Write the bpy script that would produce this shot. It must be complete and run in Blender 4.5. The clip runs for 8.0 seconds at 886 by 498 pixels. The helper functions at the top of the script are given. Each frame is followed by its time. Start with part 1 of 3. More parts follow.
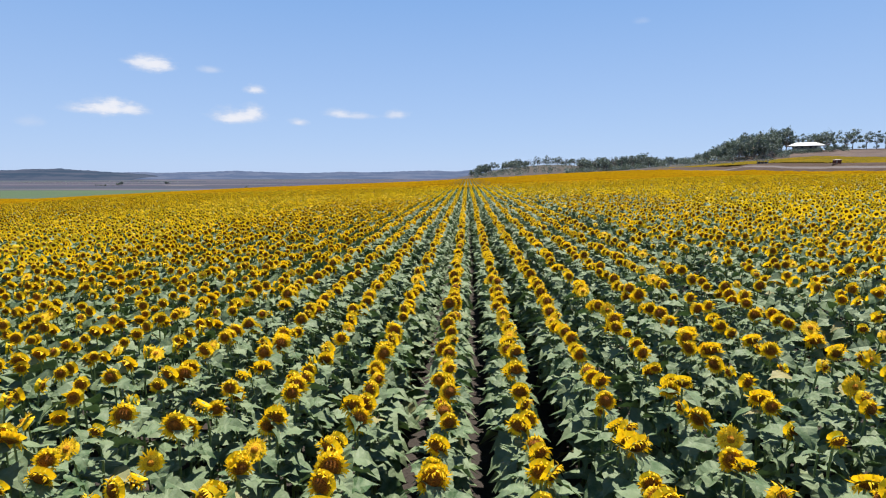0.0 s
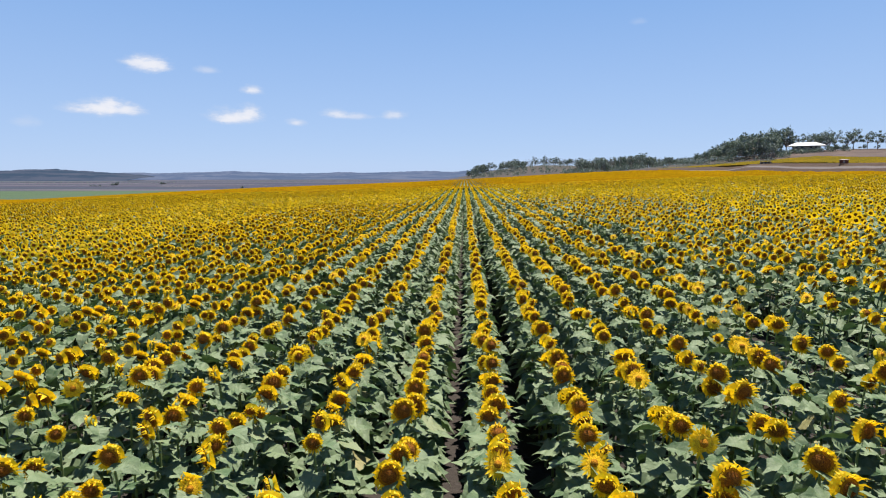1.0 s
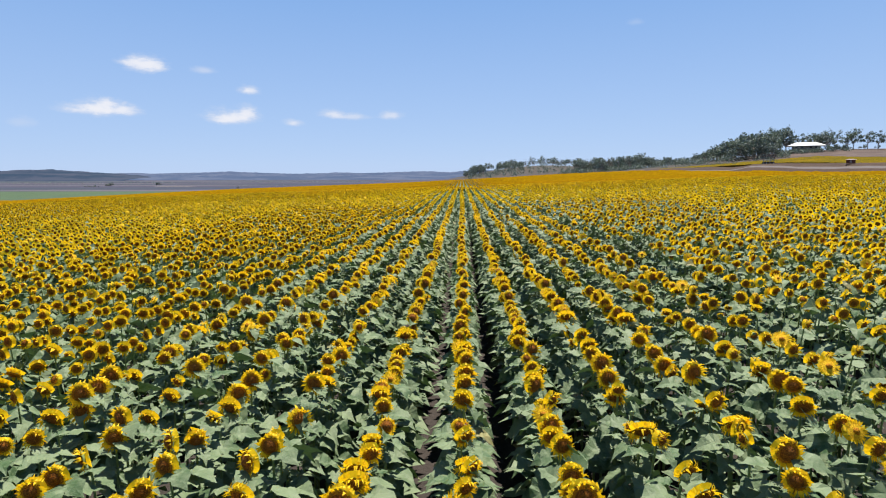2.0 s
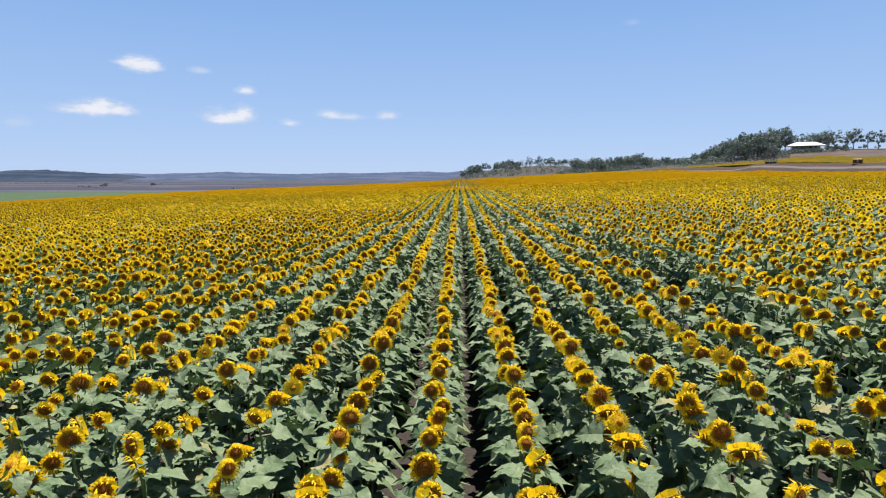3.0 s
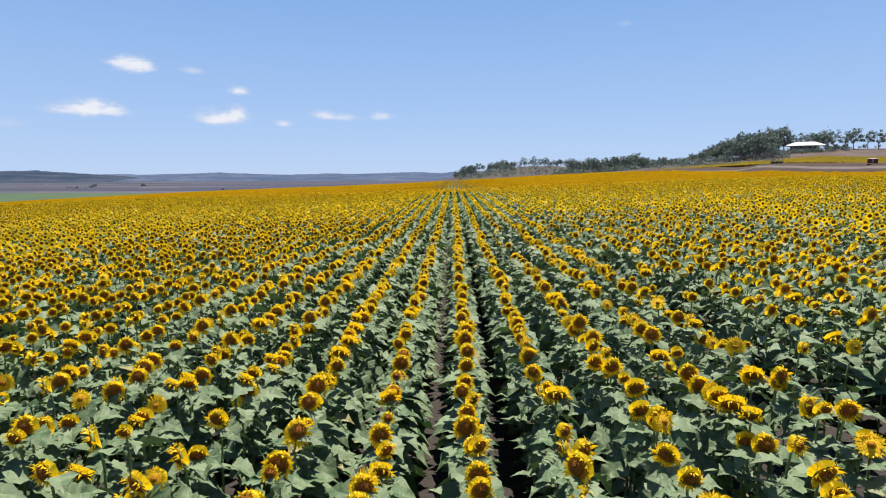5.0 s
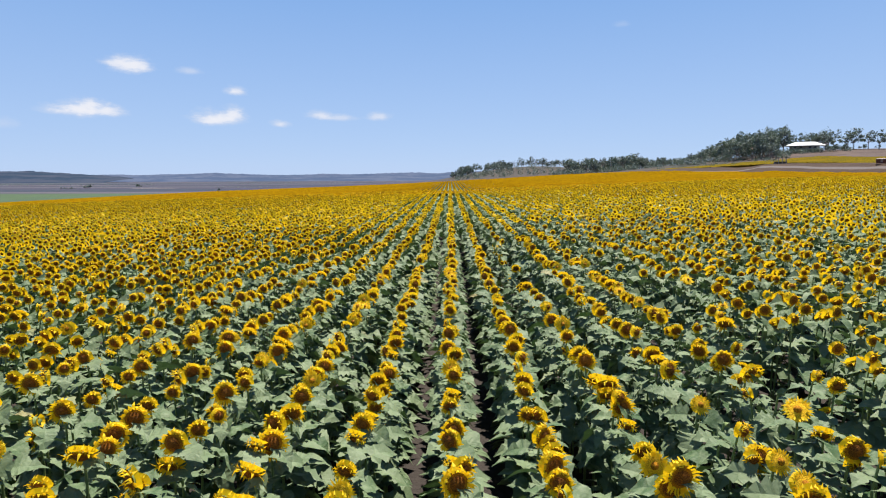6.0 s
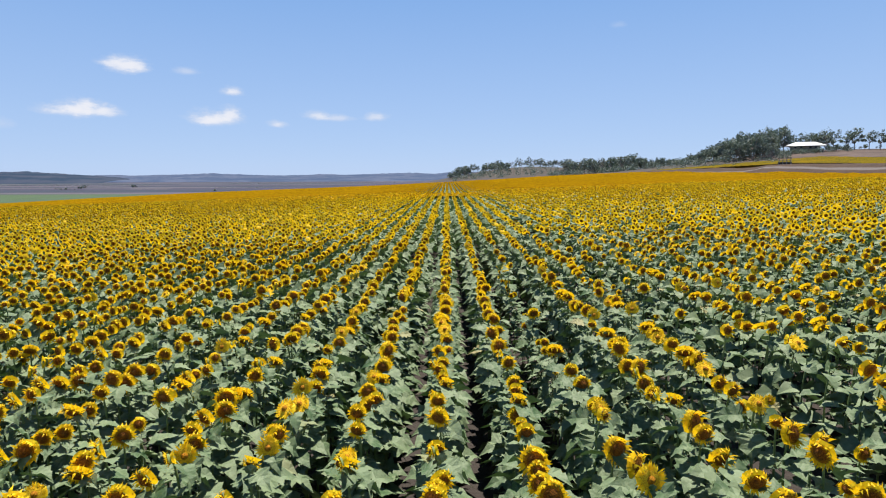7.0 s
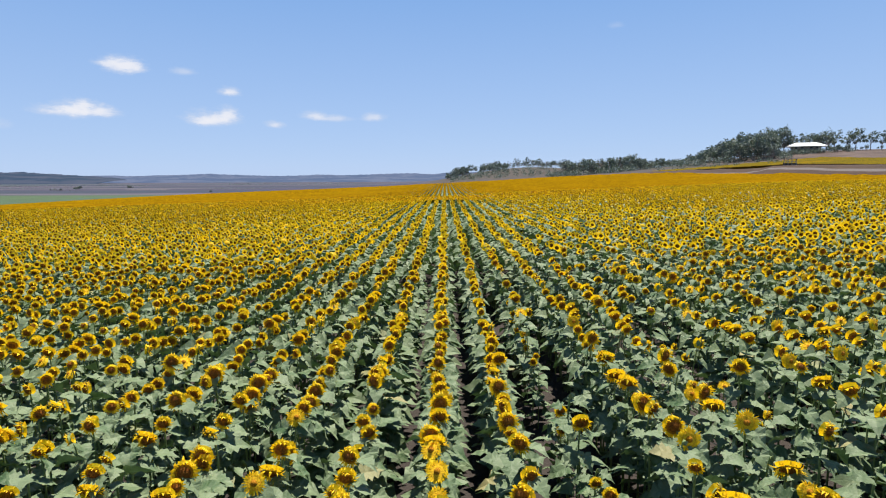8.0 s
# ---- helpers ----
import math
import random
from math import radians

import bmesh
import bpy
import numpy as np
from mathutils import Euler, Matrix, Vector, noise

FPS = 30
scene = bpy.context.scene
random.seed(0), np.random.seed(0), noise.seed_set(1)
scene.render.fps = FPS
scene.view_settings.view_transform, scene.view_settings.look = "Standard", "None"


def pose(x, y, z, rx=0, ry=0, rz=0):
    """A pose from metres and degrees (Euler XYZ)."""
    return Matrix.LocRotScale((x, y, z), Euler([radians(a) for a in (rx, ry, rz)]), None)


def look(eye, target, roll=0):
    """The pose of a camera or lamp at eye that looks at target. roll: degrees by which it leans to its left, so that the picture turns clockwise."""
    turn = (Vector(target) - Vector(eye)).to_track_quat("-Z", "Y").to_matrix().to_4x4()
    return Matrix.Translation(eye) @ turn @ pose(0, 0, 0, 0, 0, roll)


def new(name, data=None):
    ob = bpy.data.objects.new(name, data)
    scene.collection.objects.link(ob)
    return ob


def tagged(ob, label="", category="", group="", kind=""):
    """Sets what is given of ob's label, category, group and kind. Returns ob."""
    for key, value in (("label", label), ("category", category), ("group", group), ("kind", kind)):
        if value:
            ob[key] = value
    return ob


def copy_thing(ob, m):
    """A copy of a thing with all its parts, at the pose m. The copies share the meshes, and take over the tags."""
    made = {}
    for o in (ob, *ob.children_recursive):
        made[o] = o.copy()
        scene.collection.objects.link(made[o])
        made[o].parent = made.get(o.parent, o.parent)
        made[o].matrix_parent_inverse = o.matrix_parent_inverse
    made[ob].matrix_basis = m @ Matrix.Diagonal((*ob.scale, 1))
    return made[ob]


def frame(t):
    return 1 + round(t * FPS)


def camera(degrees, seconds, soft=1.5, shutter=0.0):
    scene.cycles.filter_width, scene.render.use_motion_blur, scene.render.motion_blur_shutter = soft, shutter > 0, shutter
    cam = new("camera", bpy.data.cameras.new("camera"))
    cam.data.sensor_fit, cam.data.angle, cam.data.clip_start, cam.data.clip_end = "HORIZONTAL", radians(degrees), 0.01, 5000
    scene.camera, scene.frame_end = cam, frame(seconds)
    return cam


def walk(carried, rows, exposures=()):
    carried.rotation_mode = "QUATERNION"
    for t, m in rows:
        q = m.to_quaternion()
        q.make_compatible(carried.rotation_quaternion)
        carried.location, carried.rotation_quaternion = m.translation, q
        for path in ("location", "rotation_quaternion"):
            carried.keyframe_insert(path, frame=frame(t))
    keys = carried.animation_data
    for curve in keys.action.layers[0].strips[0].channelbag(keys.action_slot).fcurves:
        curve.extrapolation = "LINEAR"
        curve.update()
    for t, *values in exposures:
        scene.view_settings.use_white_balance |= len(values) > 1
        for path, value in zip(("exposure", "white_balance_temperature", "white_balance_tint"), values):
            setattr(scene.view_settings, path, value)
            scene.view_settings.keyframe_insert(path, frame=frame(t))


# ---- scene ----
# ---- camera: a low drone flight along the rows ----
PATH = [
    # t, x, y, z over the flower heads, pitch, roll, yaw
    (0.0, 0.000, 0.000, 2.269, -7.242, 0.000, 2.398),
    (0.5, 0.143, 2.244, 2.286, -7.224, 0.007, 2.279),
    (1.0, 0.283, 4.447, 2.297, -7.206, 0.013, 2.151),
    (1.5, 0.418, 6.613, 2.305, -7.190, 0.020, 2.017),
    (2.0, 0.549, 8.745, 2.308, -7.175, 0.027, 1.876),
    (2.5, 0.675, 10.849, 2.310, -7.161, 0.035, 1.731),
    (3.0, 0.794, 12.928, 2.311, -7.147, 0.043, 1.583),
    (3.5, 0.906, 14.987, 2.313, -7.133, 0.051, 1.433),
    (4.0, 1.010, 17.030, 2.318, -7.120, 0.060, 1.282),
    (4.5, 1.105, 19.062, 2.330, -7.106, 0.070, 1.132),
    (5.0, 1.190, 21.085, 2.352, -7.093, 0.079, 0.984),
    (5.5, 1.265, 23.102, 2.386, -7.078, 0.089, 0.839),
    (6.0, 1.329, 25.114, 2.436, -7.063, 0.100, 0.699),
    (6.5, 1.381, 27.119, 2.506, -7.048, 0.111, 0.564),
    (7.0, 1.420, 29.116, 2.602, -7.031, 0.122, 0.437),
    (7.5, 1.445, 31.100, 2.726, -7.013, 0.134, 0.319),
    (8.0, 1.456, 33.065, 2.885, -6.993, 0.146, 0.210),
]
HEAD = 1.45          # height of the flower heads over the soil
cam = camera(75.25, 8.0, soft=1.15)
walk(cam, [(t, pose(x, y, z + HEAD, 90 + p, r, w)) for t, x, y, z, p, r, w in PATH], exposures=[(0.0, 0.9), (6.5, 0.9), (8.0, 0.88)])

# ---- world: clear summer sky with a few small fair-weather clouds, one high sun ----
SUN_EL, SUN_AZ = radians(69), radians(18)      # azimuth clockwise from the rows' direction (+y)
CLOUDS = [  # puffs of cloud: azimuth, elevation, half width, half height in degrees, density
    (-28.56, 9.52, 1.58, 0.60, 0.95), (-29.77, 9.60, 1.03, 0.27, 0.60), (-27.51, 9.37, 0.72, 0.42, 0.80), (-23.89, 9.38, 0.95, 0.26, 0.50),
    (-20.18, 7.86, 0.90, 0.36, 0.90), (-32.20, 5.70, 1.74, 0.60, 1.00), (-33.76, 5.52, 1.53, 0.37, 0.70), (-30.53, 5.61, 1.46, 0.42, 0.85),
    (-31.76, 6.10, 0.75, 0.37, 0.90), (-21.51, 5.45, 1.97, 0.61, 0.95), (-20.46, 5.94, 1.00, 0.51, 0.80), (-22.60, 5.16, 1.07, 0.40, 0.80),
    (-16.21, 5.03, 0.78, 0.28, 0.75), (-12.44, 5.94, 1.18, 0.37, 0.75), (-10.72, 5.71, 1.62, 0.26, 0.60), (-6.86, 5.86, 1.10, 0.34, 0.68),
    (-37.53, 4.28, 0.89, 0.35, 0.30), (15.97, 13.71, 0.68, 0.23, 0.20),
]


class Nodes:
    """Short hand for a node tree."""

    def __init__(self, tree):
        self.tree = tree
        tree.nodes.clear()

    def add(self, kind, **values):
        node = self.tree.nodes.new(kind)
        for key, value in values.items():
            setattr(node, key, value)
        return node

    def put(self, socket, value):
        if isinstance(value, bpy.types.NodeSocket):
            self.tree.links.new(value, socket)
        else:
            socket.default_value = value

    def math(self, op, a, b=0.0, clamp=False):
        n = self.add("ShaderNodeMath", operation=op, use_clamp=clamp)
        self.put(n.inputs[0], a)
        self.put(n.inputs[1], b)
        return n.outputs[0]

    def span(self, value, a, b, c=0.0, d=1.0, smooth=True):
        n = self.add("ShaderNodeMapRange", interpolation_type="SMOOTHSTEP" if smooth else "LINEAR")
        for k, v in zip(range(5), (value, a, b, c, d)):
            self.put(n.inputs[k], v)
        return n.outputs[0]

    def mix(self, fac, a, b, blend="MIX"):
        n = self.add("ShaderNodeMix", data_type="RGBA", blend_type=blend)
        self.put(n.inputs[0], fac)
        self.put(n.inputs[6], a)
        self.put(n.inputs[7], b)
        return n.outputs[2]

    def noise(self, vector, scale, detail=3.0, rough=0.55):
        n = self.add("ShaderNodeTexNoise")
        self.put(n.inputs["Vector"], vector)
        n.inputs["Scale"].default_value, n.inputs["Detail"].default_value, n.inputs["Roughness"].default_value = scale, detail, rough
        return n.outputs["Fac"]

    def stretch(self, vector, x, y, z):
        n = self.add("ShaderNodeMapping")
        self.put(n.inputs["Vector"], vector)
        n.inputs["Scale"].default_value = (x, y, z)
        return n.outputs[0]


world = bpy.data.worlds.new("sky")
scene.world = world
world.use_nodes = True
w = Nodes(world.node_tree)
sky = w.add("ShaderNodeTexSky", sky_type="NISHITA", sun_disc=False, sun_elevation=SUN_EL, sun_rotation=SUN_AZ)
sky.altitude, sky.air_density, sky.dust_density, sky.ozone_density = 1500, 1.2, 0.0, 3.0
ray = w.add("ShaderNodeTexCoord").outputs["Generated"]
sep = w.add("ShaderNodeSeparateXYZ")
w.put(sep.inputs[0], ray)
az = w.math("MULTIPLY", w.math("ARCTAN2", sep.outputs[0], sep.outputs[1]), 180 / math.pi)
el = w.math("MULTIPLY", w.math("ARCSINE", sep.outputs[2]), 180 / math.pi)
puff = w.noise(w.stretch(ray, 1, 1, 1.7), 34, 6, 0.6)
wisp = w.noise(w.stretch(ray, 1, 1, 3.2), 90, 4, 0.6)
ragged = w.math("ADD", w.math("MULTIPLY", w.math("SUBTRACT", puff, 0.5), 1.3), w.math("MULTIPLY", w.math("SUBTRACT", wisp, 0.5), 0.6))
cover = None
for a, e, hw, hh, dense in CLOUDS:
    du = w.math("DIVIDE", w.math("SUBTRACT", az, a), hw * 1.2)
    dv = w.math("DIVIDE", w.math("SUBTRACT", el, e - 0.1 * hh), hh * 1.6)
    dv = w.math("MULTIPLY", dv, w.span(dv, -0.05, 0.05, 1.6, 1.0))      # flatter below
    d = w.math("SQRT", w.math("ADD", w.math("MULTIPLY", du, du), w.math("MULTIPLY", dv, dv)))
    one = w.span(w.math("ADD", d, ragged), 1.25, 0.05, 0.0, dense)
    cover = one if cover is None else w.math("SUBTRACT", 1.0, w.math("MULTIPLY", w.math("SUBTRACT", 1.0, cover), w.math("SUBTRACT", 1.0, one)))
bright = w.mix(w.span(cover, 0.3, 0.95), (5.0, 5.5, 6.6, 1), (6.5, 6.6, 7.1, 1))
back = w.add("ShaderNodeBackground")
clear = w.add("ShaderNodeValToRGB")      # clear summer air: paler and whiter towards the horizon
for pos, col in ((0.02, (3.35, 4.60, 6.95, 1)), (0.30, (1.73, 3.23, 6.15, 1)), (0.6, (0.75, 1.5, 3.1, 1))):
    one = clear.color_ramp.elements.new(pos)
    one.color = col
clear.color_ramp.elements[0].color = (3.35, 4.60, 6.95, 1)
clear.color_ramp.elements[-1].color = (0.5, 1.0, 2.1, 1)
w.put(clear.inputs[0], sep.outputs[2])
w.put(back.inputs[0], w.mix(cover, w.mix(0.9, sky.outputs[0], clear.outputs[0]), bright))
back.inputs[1].default_value = 0.0708
w.tree.links.new(back.outputs[0], w.add("ShaderNodeOutputWorld").inputs[0])

lamp = bpy.data.lights.new("sun", "SUN")
lamp.energy, lamp.angle, lamp.color = 5.0, radians(0.53), (1.0, 0.93, 0.80)
sun = new("sun", lamp)
sun_way = Vector((math.sin(SUN_AZ) * math.cos(SUN_EL), math.cos(SUN_AZ) * math.cos(SUN_EL), math.sin(SUN_EL)))
sun.matrix_world = look(sun_way * 100, (0, 0, 0))


# ---- materials ----
def material(name):
    m = bpy.data.materials.new(name)
    m.use_nodes = True
    return m, Nodes(m.node_tree)


def finish(n, color, rough=0.7, bump=None, strength=0.3, distance=0.02, through_light=0.0, thin=None, gloss=0.4):
    """Principled surface, optionally with light that shines through a thin leaf."""
    p = n.add("ShaderNodeBsdfPrincipled")
    n.put(p.inputs["Base Color"], color)
    n.put(p.inputs["Roughness"], rough)
    p.inputs["Specular IOR Level"].default_value = gloss
    if bump is not None:
        b = n.add("ShaderNodeBump")
        b.inputs["Strength"].default_value, b.inputs["Distance"].default_value = strength, distance
        n.put(b.inputs["Height"], bump)
        n.tree.links.new(b.outputs[0], p.inputs["Normal"])
    out = p.outputs[0]
    if through_light:
        t = n.add("ShaderNodeBsdfTranslucent")
        n.put(t.inputs[0], thin if thin is not None else color)
        mixed = n.add("ShaderNodeMixShader")
        mixed.inputs[0].default_value = through_light
        n.tree.links.new(out, mixed.inputs[1])
        n.tree.links.new(t.outputs[0], mixed.inputs[2])
        out = mixed.outputs[0]
    n.tree.links.new(out, n.add("ShaderNodeOutputMaterial").inputs[0])


def place_of(n):
    return n.add("ShaderNodeNewGeometry").outputs["Position"]


def island(n):
    return n.add("ShaderNodeNewGeometry").outputs["Random Per Island"]


def leaf_material():
    m, n = material("sunflower leaf")
    at = place_of(n)
    r = n.math("FRACT", n.math("ADD", island(n), n.add("ShaderNodeObjectInfo").outputs["Random"]))
    c = n.mix(r, (0.037, 0.082, 0.031, 1), (0.154, 0.203, 0.114, 1))
    c = n.mix(n.span(n.noise(at, 9, 4), 0.35, 0.75), c, (0.166, 0.216, 0.127, 1))
    c = n.mix(n.span(r, 0.985, 0.995), c, (0.24, 0.22, 0.10, 1))
    vein = n.noise(at, 38, 4, 0.6)
    c = n.mix(n.math("MULTIPLY", n.span(vein, 0.54, 0.70), 0.28), c, (0.195, 0.245, 0.137, 1))
    finish(n, c, n.span(vein, 0.3, 0.7, 0.50, 0.68), vein, 0.45, 0.014, 0.07, (0.11, 0.22, 0.055, 1), 0.26)
    return m


def petal_material():
    m, n = material("sunflower petal")
    r = island(n)
    c = n.mix(r, (0.90, 0.585, 0.011, 1), (0.955, 0.745, 0.030, 1))
    c = n.mix(n.span(n.noise(place_of(n), 30, 3), 0.4, 0.75), c, (0.86, 0.48, 0.005, 1))
    finish(n, c, 0.6, None, through_light=0.41, thin=(0.94, 0.60, 0.009, 1), gloss=0.2)
    return m


def disc_material(name, dark, ring):
    m, n = material(name)
    at = place_of(n)
    grain = n.noise(at, 130, 3, 0.7)
    c = n.mix(n.span(grain, 0.38, 0.62), dark, ring)
    finish(n, c, 0.85, grain, 0.9, 0.008, gloss=0.2)
    return m


def stem_material():
    m, n = material("sunflower stem")
    g = n.noise(n.stretch(place_of(n), 1, 1, 0.2), 60, 3)
    finish(n, n.mix(g, (0.13, 0.19, 0.06, 1), (0.22, 0.28, 0.11, 1)), 0.65, g, 0.3, 0.004)
    return m


LEAF, PETAL, STEM = leaf_material(), petal_material(), stem_material()
DISC = disc_material("brown disc florets", (0.070, 0.022, 0.004, 1), (0.30, 0.105, 0.008, 1))
RING = disc_material("orange-brown outer florets", (0.20, 0.072, 0.004, 1), (0.50, 0.22, 0.006, 1))
GOLD = disc_material("golden fresh florets", (0.58, 0.29, 0.008, 1), (0.90, 0.58, 0.020, 1))
PLANT = [LEAF, PETAL, STEM, DISC, RING, GOLD]
M_LEAF, M_PETAL, M_STEM, M_DISC, M_RING, M_GOLD = range(6)


# ---- terrain ----
def step(v, a, b):
    u = np.clip((np.asarray(v, float) - a) / (b - a), 0, 1)
    return u * u * (3 - 2 * u)


def ground_z(x, y):
    """The soil's height: a field that climbs to the right, a crest ahead, a valley to the left, a wooded hill to the right."""
    x, y = np.asarray(x, float), np.asarray(y, float)
    xs = np.where(x < -220, -220 + (x + 220) * 0.06, x)
    xs = np.where(xs > 300, 300 + (xs - 300) * 0.12, xs)
    z = 0.0311 * xs + 0.004 * np.clip(y, -20, 85)
    z = z - 6.5 * step(y, 235, 520) * (1 - step(x, -110, 40)) - 2.7 * (1 - step(x, -235, -70)) * (1 - step(y, 235, 520))
    z = z + 1.2 * np.exp(-0.5 * (((x - 52) / 30) ** 2 + ((y - 222) / 40) ** 2)) - 0.5 * step(y, 60, 150) * (1 - step(y, 150, 205)) * step(x, 46, 80) * (1 - step(x, 84, 97))
    hill = 6.9 * np.exp(-0.5 * (((x - 235) / 70) ** 2 + ((y - 400) / 55) ** 2)) + 7.05 * np.exp(-0.5 * (((x - 240) / 110) ** 2 + ((y - 330) / 110) ** 2))
    ridge = 12.5 * np.exp(-0.5 * (((x - 84) / 60) ** 2 + ((y - 640) / 80) ** 2))
    side = 1.5 * np.exp(-0.5 * ((x - 92) / 5) ** 2) * step(y, 20, 60) * (1 - step(y, 186, 214))
    end = np.exp(-0.5 * ((0.707 * (x + y - 268) - 13) / 6) ** 2) * step(x, 40, 80) * (1 - step(x, 96, 125))
    bank = 2.1 * np.maximum(side, end)
    return z + hill + ridge + bank


def smooth(me, on=True):
    me.polygons.foreach_set("use_smooth", np.full(len(me.polygons), on))


def mesh_of(name, verts, tris, mats=None, slots=(), soft=False):
    """One mesh from arrays of corners and triangles (or quads)."""
    me = bpy.data.meshes.new(name)
    verts, tris = np.asarray(verts, np.float32), np.asarray(tris, np.int32)
    k = tris.shape[1]
    used_, tris = np.unique(tris, return_inverse=True)      # only corners that faces use
    verts, tris = verts[used_], tris.reshape(-1, k).astype(np.int32)
    me.vertices.add(len(verts))
    me.vertices.foreach_set("co", verts.ravel())
    me.loops.add(tris.size)
    me.loops.foreach_set("vertex_index", tris.ravel())
    me.polygons.add(len(tris))
    me.polygons.foreach_set("loop_start", np.arange(0, tris.size, k, dtype=np.int32))
    for m in slots:
        me.materials.append(m)
    if mats is not None:
        me.polygons.foreach_set("material_index", np.asarray(mats, np.int32))
    me.update(calc_edges=True)
    if mats is not None and slots is PLANT:      # petals and leaves stay crisp
        me.polygons.foreach_set("use_smooth", np.asarray(mats) > M_PETAL)
    else:
        smooth(me, soft)
    return me


def grid_faces(nx, ny):
    i = (np.arange(ny - 1)[:, None] * nx + np.arange(nx - 1)[None, :]).ravel()
    return np.stack([i, i + 1, i + nx + 1, i + nx], 1)


def spread(near, far, n):
    """n steps from 0 to far, fine up to near and growing after."""
    u = np.linspace(0, 1, n)
    k = math.log(far / near)
    return far * (np.exp(k * 1.35 * u) - 1) / (math.exp(k * 1.35) - 1)


def ground_material():
    m, n = material("soil, stubble and pasture")
    at = place_of(n)
    s = n.add("ShaderNodeSeparateXYZ")
    n.put(s.inputs[0], at)
    x, y = s.outputs[0], s.outputs[1]
    clod = n.noise(at, 14, 5, 0.65)
    soil = n.mix(clod, (0.028, 0.024, 0.023, 1), (0.060, 0.050, 0.046, 1))
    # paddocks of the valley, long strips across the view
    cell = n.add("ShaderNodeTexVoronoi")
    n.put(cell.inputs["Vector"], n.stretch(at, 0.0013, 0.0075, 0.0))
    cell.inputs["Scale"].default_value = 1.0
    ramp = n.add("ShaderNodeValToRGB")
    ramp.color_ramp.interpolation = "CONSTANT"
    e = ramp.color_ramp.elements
    # distance haze is painted in: paddock and streak colours are pushed to blue-violet
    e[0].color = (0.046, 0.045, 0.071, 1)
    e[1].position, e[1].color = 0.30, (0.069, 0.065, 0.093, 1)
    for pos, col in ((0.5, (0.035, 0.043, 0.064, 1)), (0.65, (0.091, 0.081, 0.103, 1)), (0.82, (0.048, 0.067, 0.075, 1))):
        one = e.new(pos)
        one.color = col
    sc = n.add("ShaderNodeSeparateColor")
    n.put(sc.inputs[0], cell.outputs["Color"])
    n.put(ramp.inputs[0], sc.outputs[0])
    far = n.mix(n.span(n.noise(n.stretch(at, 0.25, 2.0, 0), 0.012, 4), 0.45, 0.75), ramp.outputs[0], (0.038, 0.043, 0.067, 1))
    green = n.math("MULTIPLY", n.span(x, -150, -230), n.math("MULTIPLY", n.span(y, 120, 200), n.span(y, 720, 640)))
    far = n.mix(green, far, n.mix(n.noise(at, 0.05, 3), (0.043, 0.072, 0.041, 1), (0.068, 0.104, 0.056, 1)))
    stubble = n.math("MULTIPLY", n.math("MULTIPLY", n.span(x, -555, -545), n.span(x, -470, -490)), n.math("MULTIPLY", n.span(y, 1010, 1020), n.span(y, 1048, 1040)))
    far = n.mix(n.math("MULTIPLY", stubble, 0.8), far, (0.20, 0.18, 0.16, 1))
    # dry grass on the hill to the right
    dry = n.mix(n.span(n.noise(at, 0.09, 5), 0.3, 0.7), (0.068, 0.051, 0.048, 1), (0.111, 0.083, 0.075, 1))
    dry = n.mix(n.math("MULTIPLY", n.span(x, 185, 130), n.span(n.noise(at, 0.3, 3), 0.2, 0.6, 0.5, 1.0)), dry, (0.058, 0.052, 0.048, 1))
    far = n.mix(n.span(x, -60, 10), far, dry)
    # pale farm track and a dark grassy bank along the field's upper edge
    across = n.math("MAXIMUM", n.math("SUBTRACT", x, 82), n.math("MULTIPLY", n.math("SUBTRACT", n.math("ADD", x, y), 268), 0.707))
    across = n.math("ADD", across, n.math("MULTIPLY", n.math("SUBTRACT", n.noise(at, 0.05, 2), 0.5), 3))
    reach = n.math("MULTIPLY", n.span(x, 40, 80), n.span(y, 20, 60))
    track = n.math("MULTIPLY", n.span(n.math("ABSOLUTE", n.math("SUBTRACT", across, 6.0)), 0.8, 0.4), reach)
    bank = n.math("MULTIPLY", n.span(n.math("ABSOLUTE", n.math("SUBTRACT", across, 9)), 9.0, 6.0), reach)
    past = n.math("MAXIMUM", n.math("MAXIMUM", n.span(n.math("ADD", x, y), 269, 273), n.span(x, 82.6, 84)), n.span(y, 300, 306))
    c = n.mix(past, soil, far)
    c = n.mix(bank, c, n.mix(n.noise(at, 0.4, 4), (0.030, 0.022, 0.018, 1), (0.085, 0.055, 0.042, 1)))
    c = n.mix(track, c, n.mix(clod, (0.10, 0.088, 0.09, 1), (0.15, 0.13, 0.13, 1)))
    finish(n, c, 0.95, clod, 0.8, 0.05, gloss=0.15)
    return m


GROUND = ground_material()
xs = np.concatenate([-spread(40, 4900, 90)[:0:-1], spread(40, 4900, 160)])
ys = np.concatenate([-spread(60, 4900, 40)[:0:-1], spread(60, 4900, 180)])
gx, gy = np.meshgrid(xs, ys)
v = np.stack([gx.ravel(), gy.ravel(), ground_z(gx, gy).ravel()], 1)
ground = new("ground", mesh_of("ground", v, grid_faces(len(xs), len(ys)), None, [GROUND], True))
tagged(ground, "dark brown soil of the field running out to dry pasture and paddocks", "ground", kind="structure")

# ---- sunflowers ----
ROW, FIRST = 0.80, -0.24      # rows run along y, at x = FIRST + ROW * k
PITCH = 0.245                 # mean distance of plants along a row
rng = np.random.default_rng(11)


def turn_z(v, a):
    c, s = np.cos(a), np.sin(a)
    return v @ np.array([[c, s, 0], [-s, c, 0], [0, 0, 1]])


